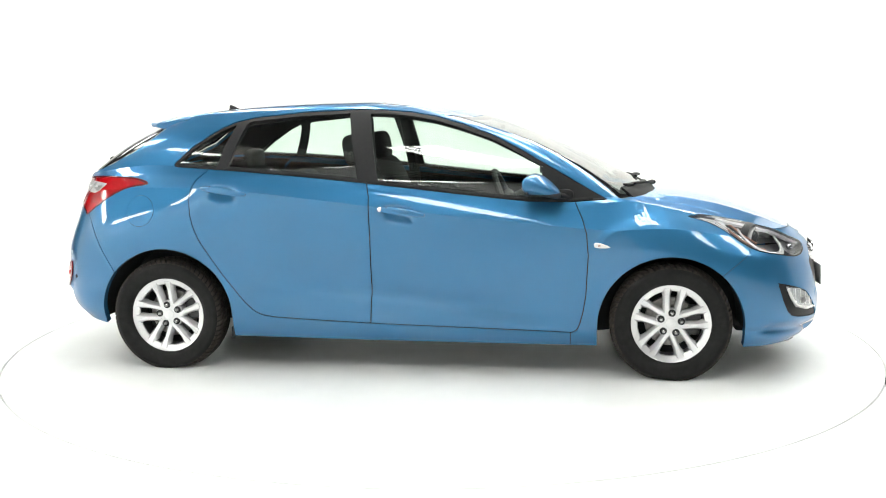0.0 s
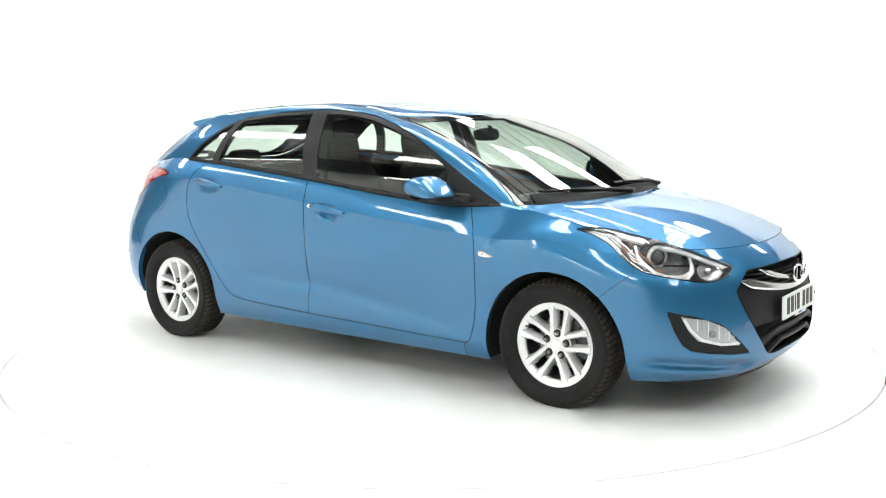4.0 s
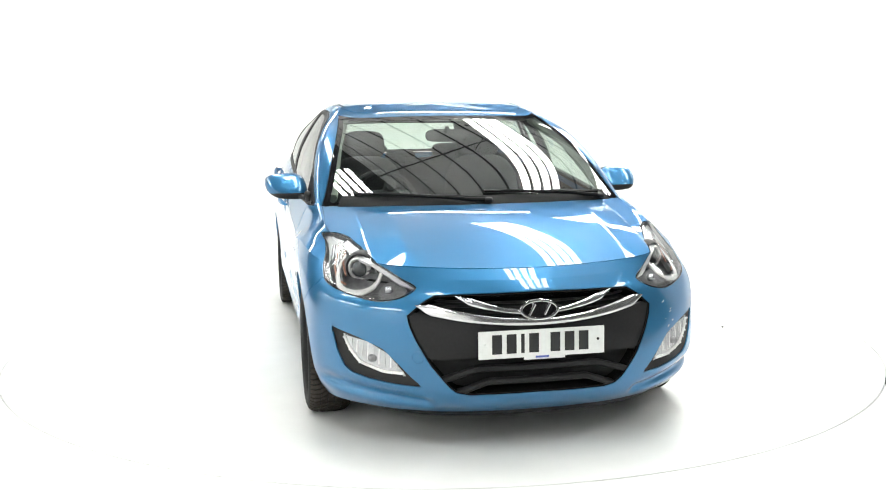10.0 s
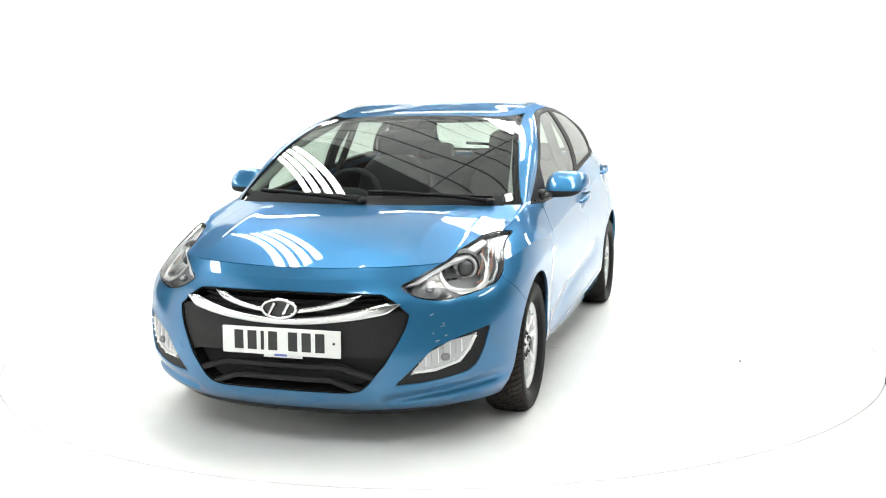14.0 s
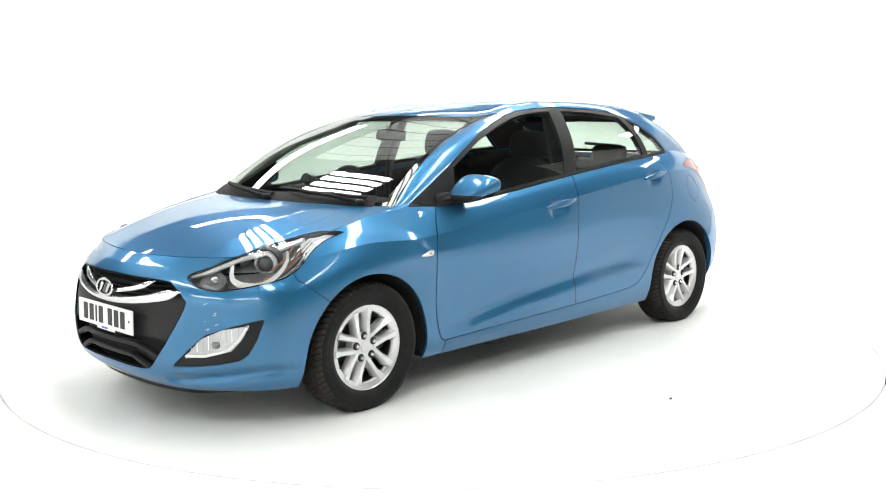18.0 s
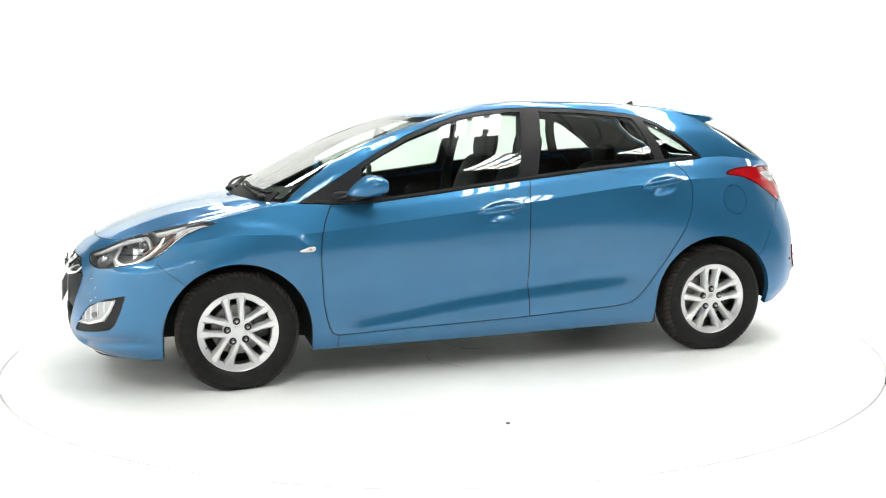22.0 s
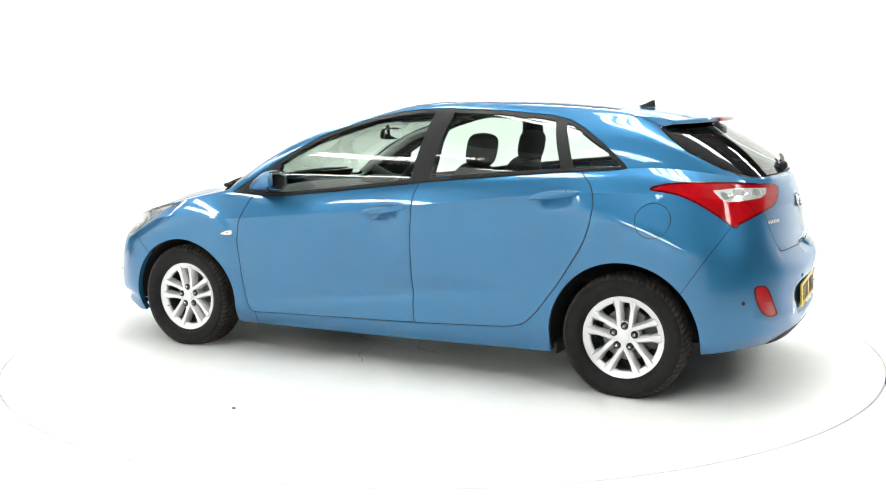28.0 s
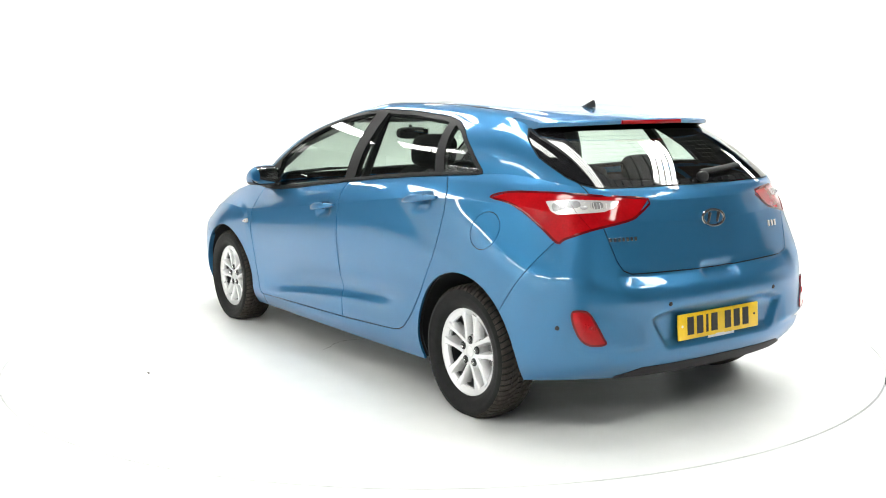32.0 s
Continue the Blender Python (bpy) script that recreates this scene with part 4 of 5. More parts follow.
def wheel(x, y, sign, twist):
    rim = part("wheel", spun([(.190, -.088), (.180, -.05), (.172, .02), (.168, .040), (.165, .046), (.169, .056), (.178, .060), (.192, .063), (.199, .066), (.2085, .078), (.2108, .075), (.2115, .066), (.199, .05), (.194, -.08), (.190, -.088)], 72), ALLOY, car, "silver ten-spoke alloy wheel with a black tyre")
    prof = [(.199, -.078), (.206, -.086), (.222, -.093), (.246, -.098), (.268, -.097), (.282, -.0915), (.289, -.080), (.294, -.070), (.298, -.05), (.2998, -.03), (.3005, 0), (.2998, .03), (.298, .05), (.294, .070),
            (.289, .080), (.282, .0915), (.268, .097), (.262, .0985), (.258, .097), (.246, .098), (.226, .093), (.217, .088), (.2125, .083), (.199, .070)]
    bm = spun(prof, 120)
    for v in bm.verts:
        if v.co.z < -.286:
            v.co.y *= 1.03
        v.co.z = max(v.co.z, -.286)
    # the alloy barrel is coloured dark to paint in the shade between the spokes
    part("rim_barrel", spun([(.150, -.10), (.188, -.09), (.174, -.05), (.164, .0), (.163, .040)], 60), LAMPGREY, rim, "inner barrel of the rim, its shade put into a dark grey")
    part("tyre", bm, RUBBER, rim, "worn black rubber tyre")
    part("tread", tread_blocks(), TREAD, rim, "dusty worn tread blocks", False)
    for k in range(5):
        a = math.radians(90 + 72 * k)
        for lean in (-1, 1):
            part("spoke", spoke(a, lean), ALLOY, rim)
        n = spun([(0, .068), (.006, .068), (.010, .064), (.0125, .058), (.0125, .02)], 6)
        part("wheel_nut", n, NUT, rim, "dark steel wheel nut", False, at=Matrix.Translation((.0535 * math.cos(a), 0, .0535 * math.sin(a))))
        # flat near-black disc that paints the shade of a recess round the nut
        part("nut_pocket_shade", spun([(0, .0555), (.0175, .0555), (.019, .052)], 20), SEAM, rim, at=Matrix.Translation((.0535 * math.cos(a), 0, .0535 * math.sin(a))))
    part("hub_face", spun([(0, .053), (.036, .053), (.058, .051), (.074, .046), (.077, .034), (.077, 0)], 40), ALLOY, rim)
    part("centre_cap", spun([(0, .0605), (.020, .0595), (.027, .056), (.028, .045)], 32), ALLOY, rim, "plain silver centre cap")
    part("brake_disc", spun([(.06, -.012), (.125, -.012), (.128, -.018), (.128, -.032), (.06, -.030)], 48), STEEL, rim, "grey brake disc")
    part("dust_shield", spun([(0, -.055), (.168, -.055)], 48), SEAM, rim)
    part("caliper", box((.075, .06, .15), (-.115, -.02, .02), .015), LAMPGREY, rim, "dark brake caliper")
    part("valve", tube([(.168, .030, 0), (.172, .062, 0)], .004, 8), BLACK, rim, at=Matrix.Rotation(radians(twist * 3), 4, "Y"))
    rim.matrix_basis = pose(x, y, .288, 0, twist, 0 if sign > 0 else 180)
    return rim


for wx, sign, twist in ((1.325, 1, 6), (-1.325, 1, -2), (1.325, -1, -6), (-1.325, -1, 12)):
    wheel(wx, sign * .778, sign, twist)

# ---- front lamps ----
def slab(outline, deg, depth, thick, mat, name, parent, label="", inset=0.0):
    """A plate of the given outline, following the skin at that depth."""
    f = lambda x, y, z, a: np.where((y > 0) & (np.sign(x) == (1 if deg < 90 else -1)), polygon(slant(x, y, deg), z, outline) + inset, 1.0)
    return cut_out(f).pushed(depth)


for i in (0, 1):
    flip = (lambda q: q) if i == 0 else (lambda q: q.mirrored())
    fl = (lambda bm: bm) if i == 0 else (lambda bm: mirror_pair(bm)[1])
    sg = 1 if i == 0 else -1
    lamp = panel("headlamp", flip(PIECE["headlamp"]), LENS, car, "clear headlamp with a round projector", depth=0)
    bowl = cut_out(f_headlamp).pushed(.055)
    panel("lamp_bowl", flip(bowl), LAMPSILVER, lamp, "dark grey lamp housing", depth=0)
    rim = cut_out(f_headlamp).rim(.056)
    panel("lamp_wall", flip(rim), SMOKED, lamp, "", depth=0)
    # bright wedge at the rear corner, and the upper bezel
    wedge = slab(np.array([(-.300, .824), (-.374, .829), (-.450, .818), (-.470, .790), (-.440, .735), (-.415, .766), (-.365, .802)]), 40, .018, 0, REFLECTOR, "", None)
    panel("corner_reflector", flip(wedge), CORNERSILVER, lamp, "silver lamp corner", depth=.01)
    bez = slab(np.array([(-.93, .667), (-.856, .693), (-.683, .757), (-.591, .785), (-.47, .817), (-.47, .803), (-.60, .765), (-.70, .735), (-.86, .678)]), 40, .010, 0, REFLECTOR, "", None)
    panel("upper_bezel", flip(bez), CORNERSILVER, lamp, "silver upper bezel", depth=.012)
    turn_ref = slab(rounded([(-.885, .672), (-.80, .695), (-.765, .66), (-.80, .628), (-.87, .636)], 4), 40, .030, 0, REFLECTOR, "", None)
    panel("indicator_reflector", flip(turn_ref), SMOKED, lamp, "silver indicator bowl", depth=.02)
    side_ref = slab(rounded([(-.545, .765), (-.475, .765), (-.450, .72), (-.50, .678), (-.575, .665), (-.54, .715)], 4), 40, .026, 0, REFLECTOR, "", None)
    panel("beam_reflector", flip(side_ref), SMOKED, lamp, "faceted main beam reflector", depth=.02)
    p, nn = on_slant(-.620, .705, 40)
    way = Vector((math.cos(radians(33)), math.sin(radians(33)), -.05)).normalized()
    c = p - way * .062
    ringm = frame_on(c, way)
    for nm, prof, mat in (("projector_lens", [(0, .034), (.016, .031), (.029, .023), (.037, .008), (.038, 0)], PROJECTOR), ("projector_ring", [(.038, -.01), (.038, .014), (.044, .018), (.052, .010), (.054, -.012)], CLEARLENS),
                          ("projector_shroud", [(.054, -.02), (.057, .002), (.064, .004), (.072, -.006), (.076, -.03)], LAMPGREY)):
        bm = spun(prof, 36)
        bmesh.ops.transform(bm, verts=bm.verts, matrix=ringm @ Matrix.Rotation(radians(90), 4, "X"))
        part(nm, fl(bm), mat, lamp, "glass projector eye" if nm == "projector_lens" else "")
    guide = [(-.745, .725), (-.748, .690), (-.735, .662), (-.700, .645), (-.650, .640), (-.600, .647), (-.560, .665), (-.530, .695), (-.512, .735), (-.520, .770)]
    gk = np.linspace(0, len(guide) - 1, 34)
    gp = [on_slant(float(np.interp(k, range(len(guide)), [q[0] for q in guide])), float(np.interp(k, range(len(guide)), [q[1] for q in guide])), 40) for k in gk]
    bm = ribbon([p - nn * .020 for p, nn in gp], [nn for p, nn in gp], [float(np.interp(k, (0, 3, 5, 9), (.012, .030, .026, .012))) for k in gk], .012)
    part("light_guide", fl(bm), CLEARLENS, lamp, "white curved running-light guide")
    # ribs along the rear edge, and the indicator's bulb
    rear_edge = [(-.560, .650), (-.500, .664), (-.452, .705), (-.425, .752), (-.395, .790)]
    for k in range(6):
        d = .014 + .012 * k
        rp = [on_slant(h - d, z + .45 * d, 40) for h, z in rear_edge[k // 3:]]
        part("lamp_rib", fl(ribbon([q - m * .020 for q, m in rp], [m for q, m in rp], .008, .006, 6)), (REFLECTOR, LAMPGREY, DULLAMBER)[k % 3], lamp)
    q, m = on_slant(-.815, .662, 40)
    part("indicator_bulb", fl(ball(q - m * .020, (.018, .018, .016), .9, 14)), REFLECTOR, lamp, "round chrome indicator bulb shield")
    ring = np.concatenate([rounded(HEADLAMP, 4), rounded(HEADLAMP, 4)[:1]])
    gp = [on_slant(float(h), float(z), 40) for h, z in ring]
    part("lamp_gasket", fl(ribbon([q - m * .0005 for q, m in gp], [m for q, m in gp], [.0055 if z < .70 else .0022 for h, z in ring], .004, 6)), GLOSSBLACK, lamp, "black gasket round the lamp")

    # fog lamp
    bezel = panel("fog_lamp", flip(PIECE["fog"].pushed(.006)), BLACK, front_bumper, "fog lamp in a black surround", depth=.02)
    lens = slab(FOGLENS, 40, .012, 0, LENS, "", None)
    panel("fog_lens", flip(lens.pushed(-.010)), LENS, bezel, "clear fog lamp lens", depth=0)
    panel("fog_bowl", flip(lens.pushed(-.0075)), FOGSILVER, bezel, "silver fog lamp bowl", depth=.02)
    bar = [(-.925, .334), (-.84, .336), (-.735, .364), (-.685, .41), (-.655, .458)]
    gp = [on_slant(float(np.interp(k, range(5), [q[0] for q in bar])), float(np.interp(k, range(5), [q[1] for q in bar])), 40) for k in np.linspace(0, 4, 20)]
    part("led_strip", fl(ribbon([p - nn * .002 for p, nn in gp], [nn for p, nn in gp], .013, .012)), REPEATER, bezel, "row of clear running lights")
    p, nn = on_slant(-.79, .385, 40)
    part("fog_bulb", fl(ball(p - nn * .004, (.020, .020, .016), .9, 16)), SMOKED, bezel, "round chrome fog bulb shield")
    for k in range(9):
        h0, zt = -.900 + .026 * k, (.372, .392, .410, .424, .434, .442, .448, .452, .456)[k]
        zb = (.340, .342, .345, .350, .356, .364, .374, .390, .412)[k] + .012
        rp = [on_slant(h0, zb + (zt - zb) * u, 40) for u in np.linspace(0, 1, 5)]
        part("bowl_rib", fl(ribbon([q - m * .001 for q, m in rp], [m for q, m in rp], .005, .003, 6)), (FOGSILVER, CORNERSILVER)[k % 2], bezel)
    for k in range(9):
        u = k / 8 * 4
        q, m = on_slant(float(np.interp(u, range(5), [b[0] for b in bar])), float(np.interp(u, range(5), [b[1] for b in bar])), 40)
        part("led_dot", fl(ball(q + m * .0045, (.005, .005, .004), .8, 8)), CORNERSILVER, bezel)

    # tail lamp
    tail = panel("tail_lamp", flip(PIECE["taillamp"]), REDLENS, car, "red tail lamp with a clear centre", depth=.02)
    clear = slab(TAILCLEAR, 140, -.0015, 0, CLEARLENS, "", None)
    panel("clear_section", flip(clear), CLEARLENS, tail, "clear reversing and indicator section", depth=.004)
    for patch in (rounded([(.585, .945), (.575, .972), (.592, .978), (.615, .958)], 3), rounded([(.640, .962), (.640, .986), (.682, .989), (.690, .966)], 3), rounded([(.745, .958), (.740, .983), (.775, .984), (.785, .962)], 3)):
        panel("lamp_cell", flip(slab(patch, 140, -.0028, 0, LAMPGREY, "", None)), SMOKED, tail, "grey bulb cell behind the clear lens", depth=.001)
    edge_line = np.concatenate([rounded(TAILLAMP, 3), rounded(TAILLAMP, 3)[:1]])
    gp = [on_slant(float(h), float(z), 140) for h, z in edge_line]
    part("lamp_border", fl(ribbon([q + m * .0003 for q, m in gp], [m for q, m in gp], .011, .003, 6)), DARKRED, tail, "dark red border of the lamp")
    for hh in (.620, .705):
        q, m = on_slant(hh, .966, 140)
        part("bulb_bowl", fl(ball(q - m * .004, (.017, .017, .010), .9, 16)), FOGSILVER, tail, "round silver bulb bowl")
    for k in range(8):
        h0 = .735 + .013 * k
        rp = [on_slant(h0 - .004 * u, .957 + .024 * u, 140) for u in np.linspace(0, 1, 4)]
        part("lens_rib", fl(ribbon([q + m * .0018 for q, m in rp], [m for q, m in rp], .003, .003, 6)), (FOGSILVER, CORNERSILVER)[k % 2], tail)
    gate_gap = [(.632, 1.018), (.665, .955), (.735, .876)]
    gp = [on_slant(float(np.interp(k, range(3), [q[0] for q in gate_gap])), float(np.interp(k, range(3), [q[1] for q in gate_gap])), 140) for k in np.linspace(0, 2, 14)]
    part("lamp_joint", fl(ribbon([p + nn * .0015 for p, nn in gp], [nn for p, nn in gp], .0012, .003)), DARKRED, tail, "thin joint between the lamp halves")

    # red reflector low on the rear bumper
    refl = cut_out(lambda x, y, z, a: np.where((x < -1.7) & (y > .4), polygon(y, z, rounded([(.744, .548), (.716, .556), (.690, .546), (.664, .496), (.644, .448), (.634, .420), (.672, .414), (.714, .430), (.738, .490)], 4)), 1.0)).pushed(-.004)
    rear_fog = panel("rear_reflector", flip(refl), REDLENS, rear_bumper, "red rear fog lamp", depth=.012)
    fog_line = rounded([(.744, .548), (.716, .556), (.690, .546), (.664, .496), (.644, .448), (.634, .420), (.672, .414), (.714, .430), (.738, .490)], 4)
    gp = [on_back(float(h), float(z)) for h, z in np.concatenate([fog_line, fog_line[:1]])]
    part("lamp_border", fl(ribbon([q + m * .004 for q, m in gp], [m for q, m in gp], .009, .006, 6)), DARKRED, rear_fog, "dark red border")
    for k in range(4):
        q, m = on_back(.705 - .011 * k, .494 - .003 * k)
        part("lamp_cell", fl(ball(q + m * .0042, (.004, .0045, .010), .8, 8)), REDLENS, rear_fog)
    for sy, sz in ((.785, .484), (.335, .560)):
        p, nn = (on_back(sg * sy, sz) if sy < .6 else on_side(-1.865, .484, sg))
        bm = spun([(0, .0035), (.008, .0035), (.0095, .001), (.0095, -.004)], 20)
        part("parking_sensor", bm, SEAM, rear_bumper, "small round parking sensor", at=frame_on(p, nn) @ Matrix.Rotation(radians(90), 4, "X"))

    # side repeater
    p, nn = on_side(.967, .690, sg)
    bm = bmesh.new()
    wedge_line = rounded([(.050, -.008), (.020, -.014), (-.018, -.012), (-.030, -.004), (-.030, .009), (-.018, .014), (.012, .009)], 4)
    tops = [[bm.verts.new((q[0] * k, sg * h, q[1] * k)) for q in wedge_line] for k, h in ((1.0, -.004), (1.0, .003), (.86, .0065), (.4, .0085))]
    for r0, r1 in zip(tops[:-1], tops[1:]):
        for j in range(len(r0)):
            bm.faces.new((r0[j], r0[(j + 1) % len(r0)], r1[(j + 1) % len(r0)], r1[j]))
    bm.faces.new(tops[-1])
    rep = part("side_repeater", bm, REPEATER, car, "clear wedge-shaped side repeater", at=Matrix.Translation(p))
    part("repeater_bulb", ball((-.004, sg * .0065, 0), (.009, .003, .0055), 1, 12), DULLAMBER, rep, "amber bulb")

    # door handles
    for door, (x0, z0, x1, z1) in ((front_doors[i], (.083, .836, -.169, .868)), (rear_doors[i], (-.858, .940, -1.108, .972))):
        pts, nns, hs = [], [], []
        for u in np.linspace(0, 1, 22):
            p, nn = on_side(x0 + (x1 - x0) * u, z0 + (z1 - z0) * u, sg)
            base = on_side(x0, z0, sg)[0].y * (1 - u) + on_side(x1, z1, sg)[0].y * u
            lift = .038 * min(1, math.sin(math.pi * min(max(u, .02), .98))**.45) - .004
            pts.append(Vector((p.x, base + sg * lift, p.z + .006 * math.sin(math.pi * u)))), nns.append(Vector((0, sg, .10)).normalized())
            hs.append(.012 + .025 * math.sin(math.pi * u)**.7)
        grip = part("door_handle", ribbon(pts, nns, hs, .018, 12), PAINT, door, "blue door handle")
        p, n2 = pts[16], nns[16]
        if i == 1 and door is front_doors[1]:
            bm = spun([(0, .004), (.009, .004), (.012, .001), (.012, -.006)], 18)
            part("lock_cylinder", bm, CHROME, grip, "round chrome door lock", at=frame_on(pts[19] + n2 * .009, n2) @ Matrix.Rotation(radians(90), 4, "X"))
        part("handle_joint", box((.0025, .016, .034), (0, 0, 0)), SEAM, grip, "dark joint in the handle", False, at=Matrix.Translation(p))

    # door mirror
    sail = part("door_mirror", fl(tube([(.80, .790, .925), (.755, .83, .937), (.715, .87, .950)], [.030, .026, .024], 12, flat=.55)), BLACK, front_doors[i], "blue door mirror on a black foot")
    bm = bmesh.new()
    bmesh.ops.create_uvsphere(bm, u_segments=36, v_segments=20, radius=1)
    for v in bm.verts:
        a, b, c = v.co
        f = max(a, 0)
        sx = math.copysign(abs(a)**.85, a) * (.128 if a > 0 else .034)
        sy = math.copysign(abs(b)**.60, b) * .107
        if c > 0:
            sz = c**.70 * (.059 - .017 * b) * (1 - .62 * f**1.3)
        else:
            sz = -abs(c)**.5 * (.048 - .008 * b) * (1 - .10 * f)
        sz -= .032 * f**1.4
        v.co = Vector((.640 + sx - .030 * b - .015 * b * b, .905 + sy + .022 * c * max(-b, 0), .990 + sz + .012 * b - .010 * max(a, 0)))
    under = bm.copy()
    for half, keep_low in ((bm, False), (under, True)):
        bmesh.ops.bisect_plane(half, geom=half.verts[:] + half.edges[:] + half.faces[:], plane_co=(.64, .9, .9475), plane_no=(-.06, 0, 1), clear_outer=keep_low, clear_inner=not keep_low)
    part("mirror_shell", fl(bm), PAINT, sail, "blue mirror shell")
    part("mirror_base", fl(under), BLACK, sail, "black mirror underside")
    part("mirror_glass", fl(ball((.604, .907, .990), (.006, .085, .048), .6, 24)), CHROME, sail, "mirror glass")
    part("mirror_edge", fl(ball((.609, .905, .990), (.008, .095, .056), .6, 24)), BLACK, sail)
    part("sail_trim", fl(ball((.775, .800, .935), (.06, .02, .03), .7, 20)), BLACK, sail)

# paint scratches on the front bumper's corners
CHIP = material("scratched_primer", (.62, .66, .68), .6)
scratch = random.Random(11)
for sg in (1,):
    for k in range(7):
        h0, z0 = -.800 + scratch.uniform(-.05, .05), .500 + scratch.uniform(-.05, .055)
        long, lean = scratch.uniform(.004, .018), scratch.uniform(-.5, .9)
        way = [on_slant(h0 + long * u, z0 + long * lean * u, 40) for u in (0, .5, 1)]
        bm = ribbon([q + m * .0004 for q, m in way], [m for q, m in way], scratch.uniform(.0008, .0020), .001, 6)
        part("paint_scratch", bm if sg > 0 else mirror_pair(bm)[1], CHIP, front_bumper, "small pale scratch in the paint")

# cover of the towing eye
p, nn = on_front(-.478, .400)
bm = bmesh.new()
rings = [[bm.verts.new(((.024 + dr) * math.cos(k * math.tau / 40), (.024 + dr) * math.sin(k * math.tau / 40), dz)) for k in range(40)] for dr, dz in ((-.0016, 0), (0, .0012), (.0016, 0))]
for r0, r1 in zip(rings[:-1], rings[1:]):
    for k in range(40):
        bm.faces.new((r0[k], r0[(k + 1) % 40], r1[(k + 1) % 40], r1[k]))
part("towing_eye_cover", bm, PAINT, front_bumper, "round towing eye cover in the bumper", at=frame_on(p, nn))

# ---- grille ----
opening = cut_out(f_grille)
opening = opening.plus(opening.mirrored())
back_wall = panel("grille", opening.pushed(.060), SEAM, front_bumper, "black grille with two chrome wings", depth=0)
panel("grille_wall", opening.rim(.062), GLOSSBLACK, back_wall, "gloss black grille frame", depth=0)
wing = lambda y: .533 + .30 * y * y
mid = cut_out(lambda x, y, z, a: f_grille(x, y, z, a) + .004, lambda x, y, z, a: np.maximum(z - (.520 + .24 * y * y), .405 - .08 * y * y - z))
panel("grille_panel", mid.plus(mid.mirrored()).pushed(.010), BLACK, back_wall, "textured black panel behind the plate", depth=.03)
for nm, zf, half, hh, lab in (("upper_wing", lambda y: .572 + .62 * y * y, .325, .018, "chrome upper grille bar"), ("lower_wing", wing, .478, .027, "chrome lower grille bar")):
    ys = np.linspace(-half, half, 61)
    pts = [on_front(y, zf(y)) for y in ys]
    bm = ribbon([p - nn * .004 for p, nn in pts], [nn for p, nn in pts], [hh * (1 + .9 * (abs(y) / half)**2) * min(1, (half - abs(y)) / .06 + .06) for y in ys], .014, 12)
    part(nm, bm, WINGCHROME, back_wall, lab)
for k in range(4):
    zc = .622 - .024 * k
    ys = np.linspace(-.44, .44, 31)
    ys = ys[np.abs(ys) < (.43 - .02 * k)]
    pts = [on_front(y, zc + .10 * y * y) for y in ys]
    part("grille_slat", ribbon([p - nn * .040 for p, nn in pts], [nn for p, nn in pts], .006, .02, 6), BLACK, back_wall)
for zc, half, hh in ((.352, .405, .026), (.298, .33, .024)):
    ys = np.linspace(-half, half, 41)
    pts = [on_front(y, zc - .050 * max(0, abs(y) - half * .62) / (half * .38)) for y in ys]
    part("intake_slat", ribbon([p - nn * .020 for p, nn in pts], [nn for p, nn in pts], hh, .034, 8), BLACK, back_wall, "black lower intake slat")


def plate(base, mat, tint, label):
    """A number plate in its own space (x across, y up, z out), its marks as plain bars."""
    bm = box((.520, .111, .008), bevel=.004)
    ob = part("number_plate", bm, mat, base, label)
    x = -.205
    for k in range(7):
        w = .014 if k == 2 else .040
        part("plate_mark", box((w, .077, .002), (x + w / 2, .002, .0045)), INK, ob, "plain dark bar", False)
        x += w + (.048 if k == 3 else .019)
    for sx, mt in ((-.236, WHITEPLATE), (.232, INK)):
        part("plate_screw", ball((sx, .004, .0045), (.006, .006, .003), 1, 10), mt, ob, "small round screw cap")
    part("plate_strip", box((.17, .010, .0015), (.01, -.060, .003)), WHITEPLATE, ob, "small white strip", False)
    part("maker_mark", box((.055, .008, .002), (.0, -.055, .0045)), tint, ob, "small coloured bar", False)
    return ob


BLUEMARK = material("blue_mark", (.10, .14, .45), .5)
plate(front_bumper, WHITEPLATE, BLUEMARK, "white front plate").matrix_basis = frame_on((2.178, .008, .4515), (.999, 0, .03))
plate(rear_bumper, YELLOWPLATE, HOUSING, "yellow rear plate").matrix_basis = frame_on((-2.052, .020, .4475), (-.998, 0, .06))


